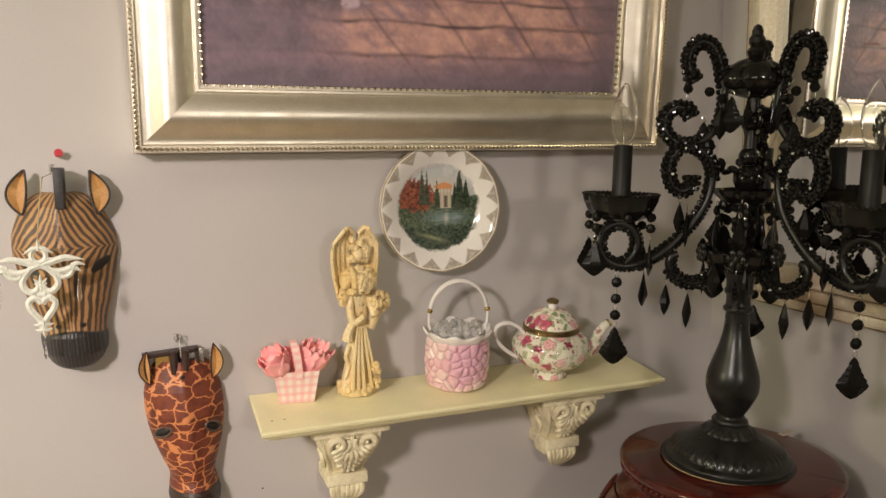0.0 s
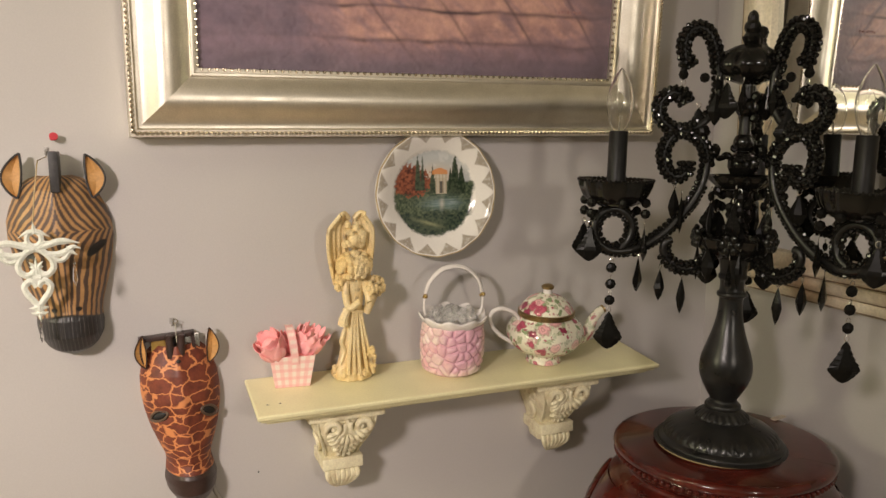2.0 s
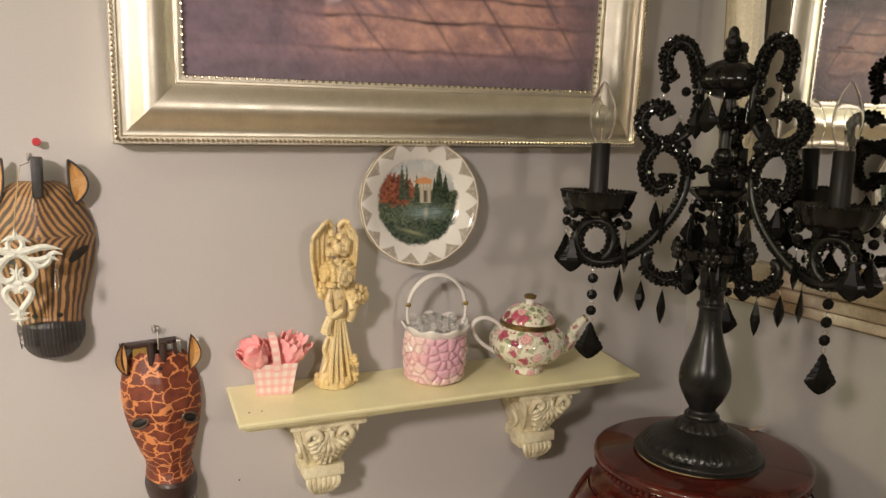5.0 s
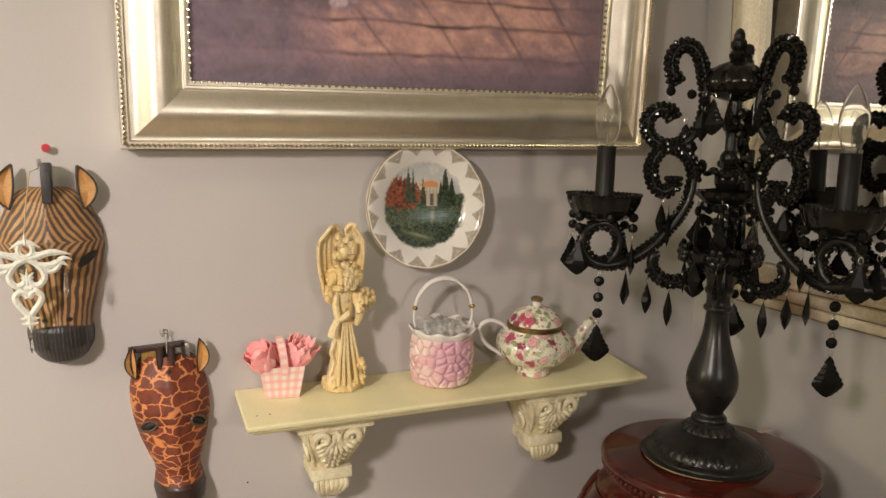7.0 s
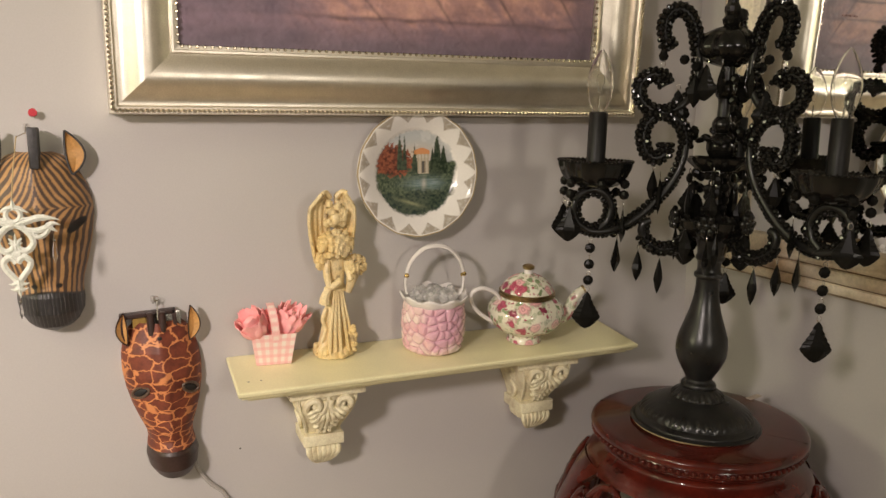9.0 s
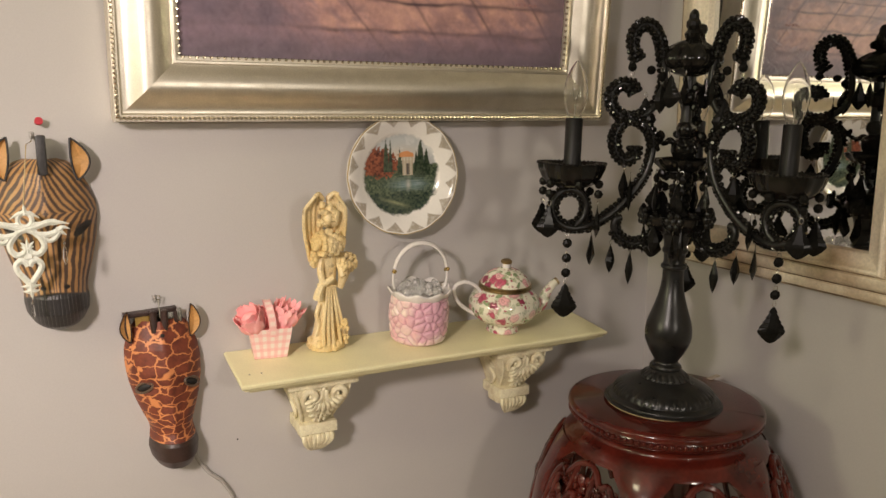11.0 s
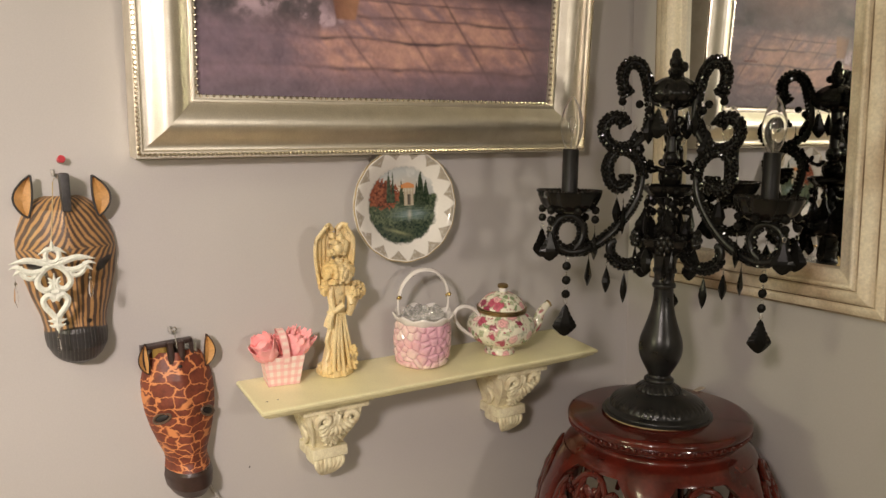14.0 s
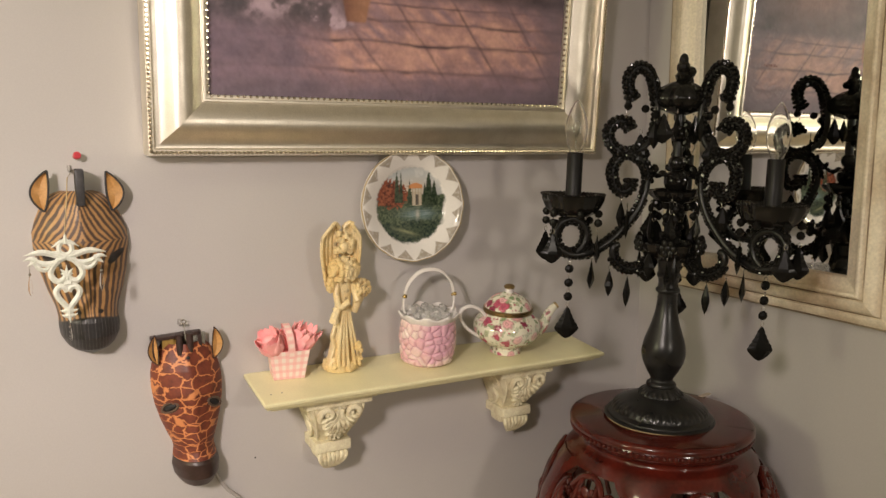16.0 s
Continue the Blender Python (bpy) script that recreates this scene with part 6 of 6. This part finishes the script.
ARMS = ((160.0, 1.0), (-78.0, 0.97), (40.0, 1.08))  # turn about the stem and reach
for k, (ang, reach) in enumerate(ARMS):
    m = pose(0, 0, 0, 0, 0, ang) @ Matrix.Diagonal((reach, 1, 1, 1))
    up = part("upper_scroll", S_UP, ARM_BLACK, lamp, m=m)
    string_beads("up", up, k < 2)
    main = part("candle_arm", S_MAIN, ARM_BLACK, lamp, m=m)
    string_beads("main", main, k < 2)
    low = part("lower_scroll", S_LOW, ARM_BLACK, lamp, m=m)
    string_beads("low", low, k < 2)
    cm = m @ pose(0.186, 0, 0)
    cup = part("candle_cup", CUP, BEAD_BLACK, lamp, m=cm)
    part("cup_edge", EDGE, BEAD_BLACK, cup, kind="stuff")
    part("candle_sleeve", SLEEVE, CANDLE_BLACK, lamp, m=cm)
    bulb = part("bulb", BULB, BULB_GLASS, lamp, "clear flame-shaped bulb, unlit", m=cm @ pose(0, 0, -0.0253) @ Matrix.Diagonal((1, 1, 1.07, 1)))
    part("filament", FIL, STEEL, bulb)
    # drops round the cup
    for j in range(6):
        t = radians(60 * j + 30)
        x, y = 0.186 + 0.046 * math.cos(t), 0.046 * math.sin(t)
        part("round_bead", ROUND, BEAD_BLACK, lamp, m=m @ pose(x, y, 0.374))
        part("link", LINK, STEEL, lamp, m=m @ pose(x, y, 0.386, 0, 0, 30 * j))
        if j % 3 != 1:
            hang(lamp, m, x, y, 0.346, KITE_S, 0, 40 * j)
            part("round_bead", ROUND, BEAD_BLACK, lamp, m=m @ pose(x, y, 0.358))
    # long string under the arm's ring
    hang(lamp, m, 0.186, 0, 0.288, KITE, 3, -ang - 26)
    hang(lamp, m, 0.146, 0.0, 0.297, KITE_S, 0, -ang + 35)
    hang(lamp, m, 0.113, 0.003, 0.280, SLIM, 0, -ang + 20)
    hang(lamp, m, 0.078, 0.0, 0.268, SLIM_S, 0, 10)
    # bead and drop below each curl
    part("round_bead", ROUND, BEAD_BLACK, lamp, m=m @ pose(0.094, 0, 0.575))
    part("round_bead", ROUND, BEAD_BLACK, lamp, m=m @ pose(0.096, 0, 0.560))
    part("link", LINK, STEEL, lamp, m=m @ pose(0.095, 0, 0.549))
    part("round_bead", ROUND, BEAD_BLACK, lamp, m=m @ pose(0.066, 0.004, 0.556))
    hang(lamp, m, 0.070, 0.0, 0.520, KITE_S, 0, -ang - 25)
    hang(lamp, m, 0.098, 0.0, 0.402, SLIM, 0, 30)
    hang(lamp, m, 0.090, 0.010, 0.392, SLIM_S, 0, 80)
    # garlands between the arms
    m2 = pose(0, 0, 0, 0, 0, ang + 60)
    hang(lamp, m2, 0.040, 0, 0.404, SLIM, 2, 15, 0.020)
    hang(lamp, m2, 0.046, 0, 0.384, KITE_S, 0, 40)
    hang(lamp, m2, 0.050, 0, 0.302, KITE_S, 0, 10)
    hang(lamp, m2, 0.047, 0.0, 0.555, SLIM, 0, 10)
    hang(lamp, m, 0.050, 0.012, 0.560, SLIM, 1, 10, 0.018)
    for z0, z1, sag in ((0.470, 0.455, 0.030), (0.335, 0.330, 0.020)):
        for q in range(7):
            t = q / 6
            a0, a1 = radians(ang), radians(ang + 120)
            aa = a0 + (a1 - a0) * t
            rr = 0.060 - 0.022 * math.sin(math.pi * t)
            part("octagon_bead", OCT, BEAD_BLACK, lamp, m=pose(rr * math.cos(aa), rr * math.sin(aa), z0 - sag * math.sin(math.pi * t), 30 * q, 20, math.degrees(aa) + 90))
    # flower of beads on the hub
    fl = Shape()
    for q in range(7):
        t = 2 * math.pi * q / 6
        fl.ball((0, 0.010 * math.cos(t) * (q < 6), 0.010 * math.sin(t) * (q < 6)), 0.0068, 8)
    part("bead_flower", fl, BEAD_BLACK, lamp, m=m @ pose(0.060, 0, 0.322))
    part("bead_flower", fl, BEAD_BLACK, lamp, m=m2 @ pose(0.056, 0, 0.318))
for q in range(5):
    hang(lamp, pose(0, 0, 0, 0, 0, 72 * q + 12), 0.041, 0, 0.398, (SLIM, KITE_S, SLIM_S)[q % 3], 1 + q % 2, 25 * q, 0.018)
for q in range(7):
    hang(lamp, pose(0, 0, 0, 0, 0, 51 * q + 30), 0.054, 0, 0.316, (SLIM_S, SLIM)[q % 2], 0, 35 * q)
for q in range(4):
    hang(lamp, pose(0, 0, 0, 0, 0, 90 * q + 8), 0.044, 0, 0.556, (KITE_S, SLIM)[q % 2], 0, 50 * q)
for q in range(18):
    part("round_bead", ROUND, BEAD_BLACK, lamp, m=pose(0.013 * math.cos(q * 2.4), 0.013 * math.sin(q * 2.4), 0.332 + 0.0040 * q))
for z in (0.530, 0.5, 0.445):
    part("round_bead", ROUND, BEAD_BLACK, lamp, m=pose(0.004, -0.013, z, 20, 40, 0))
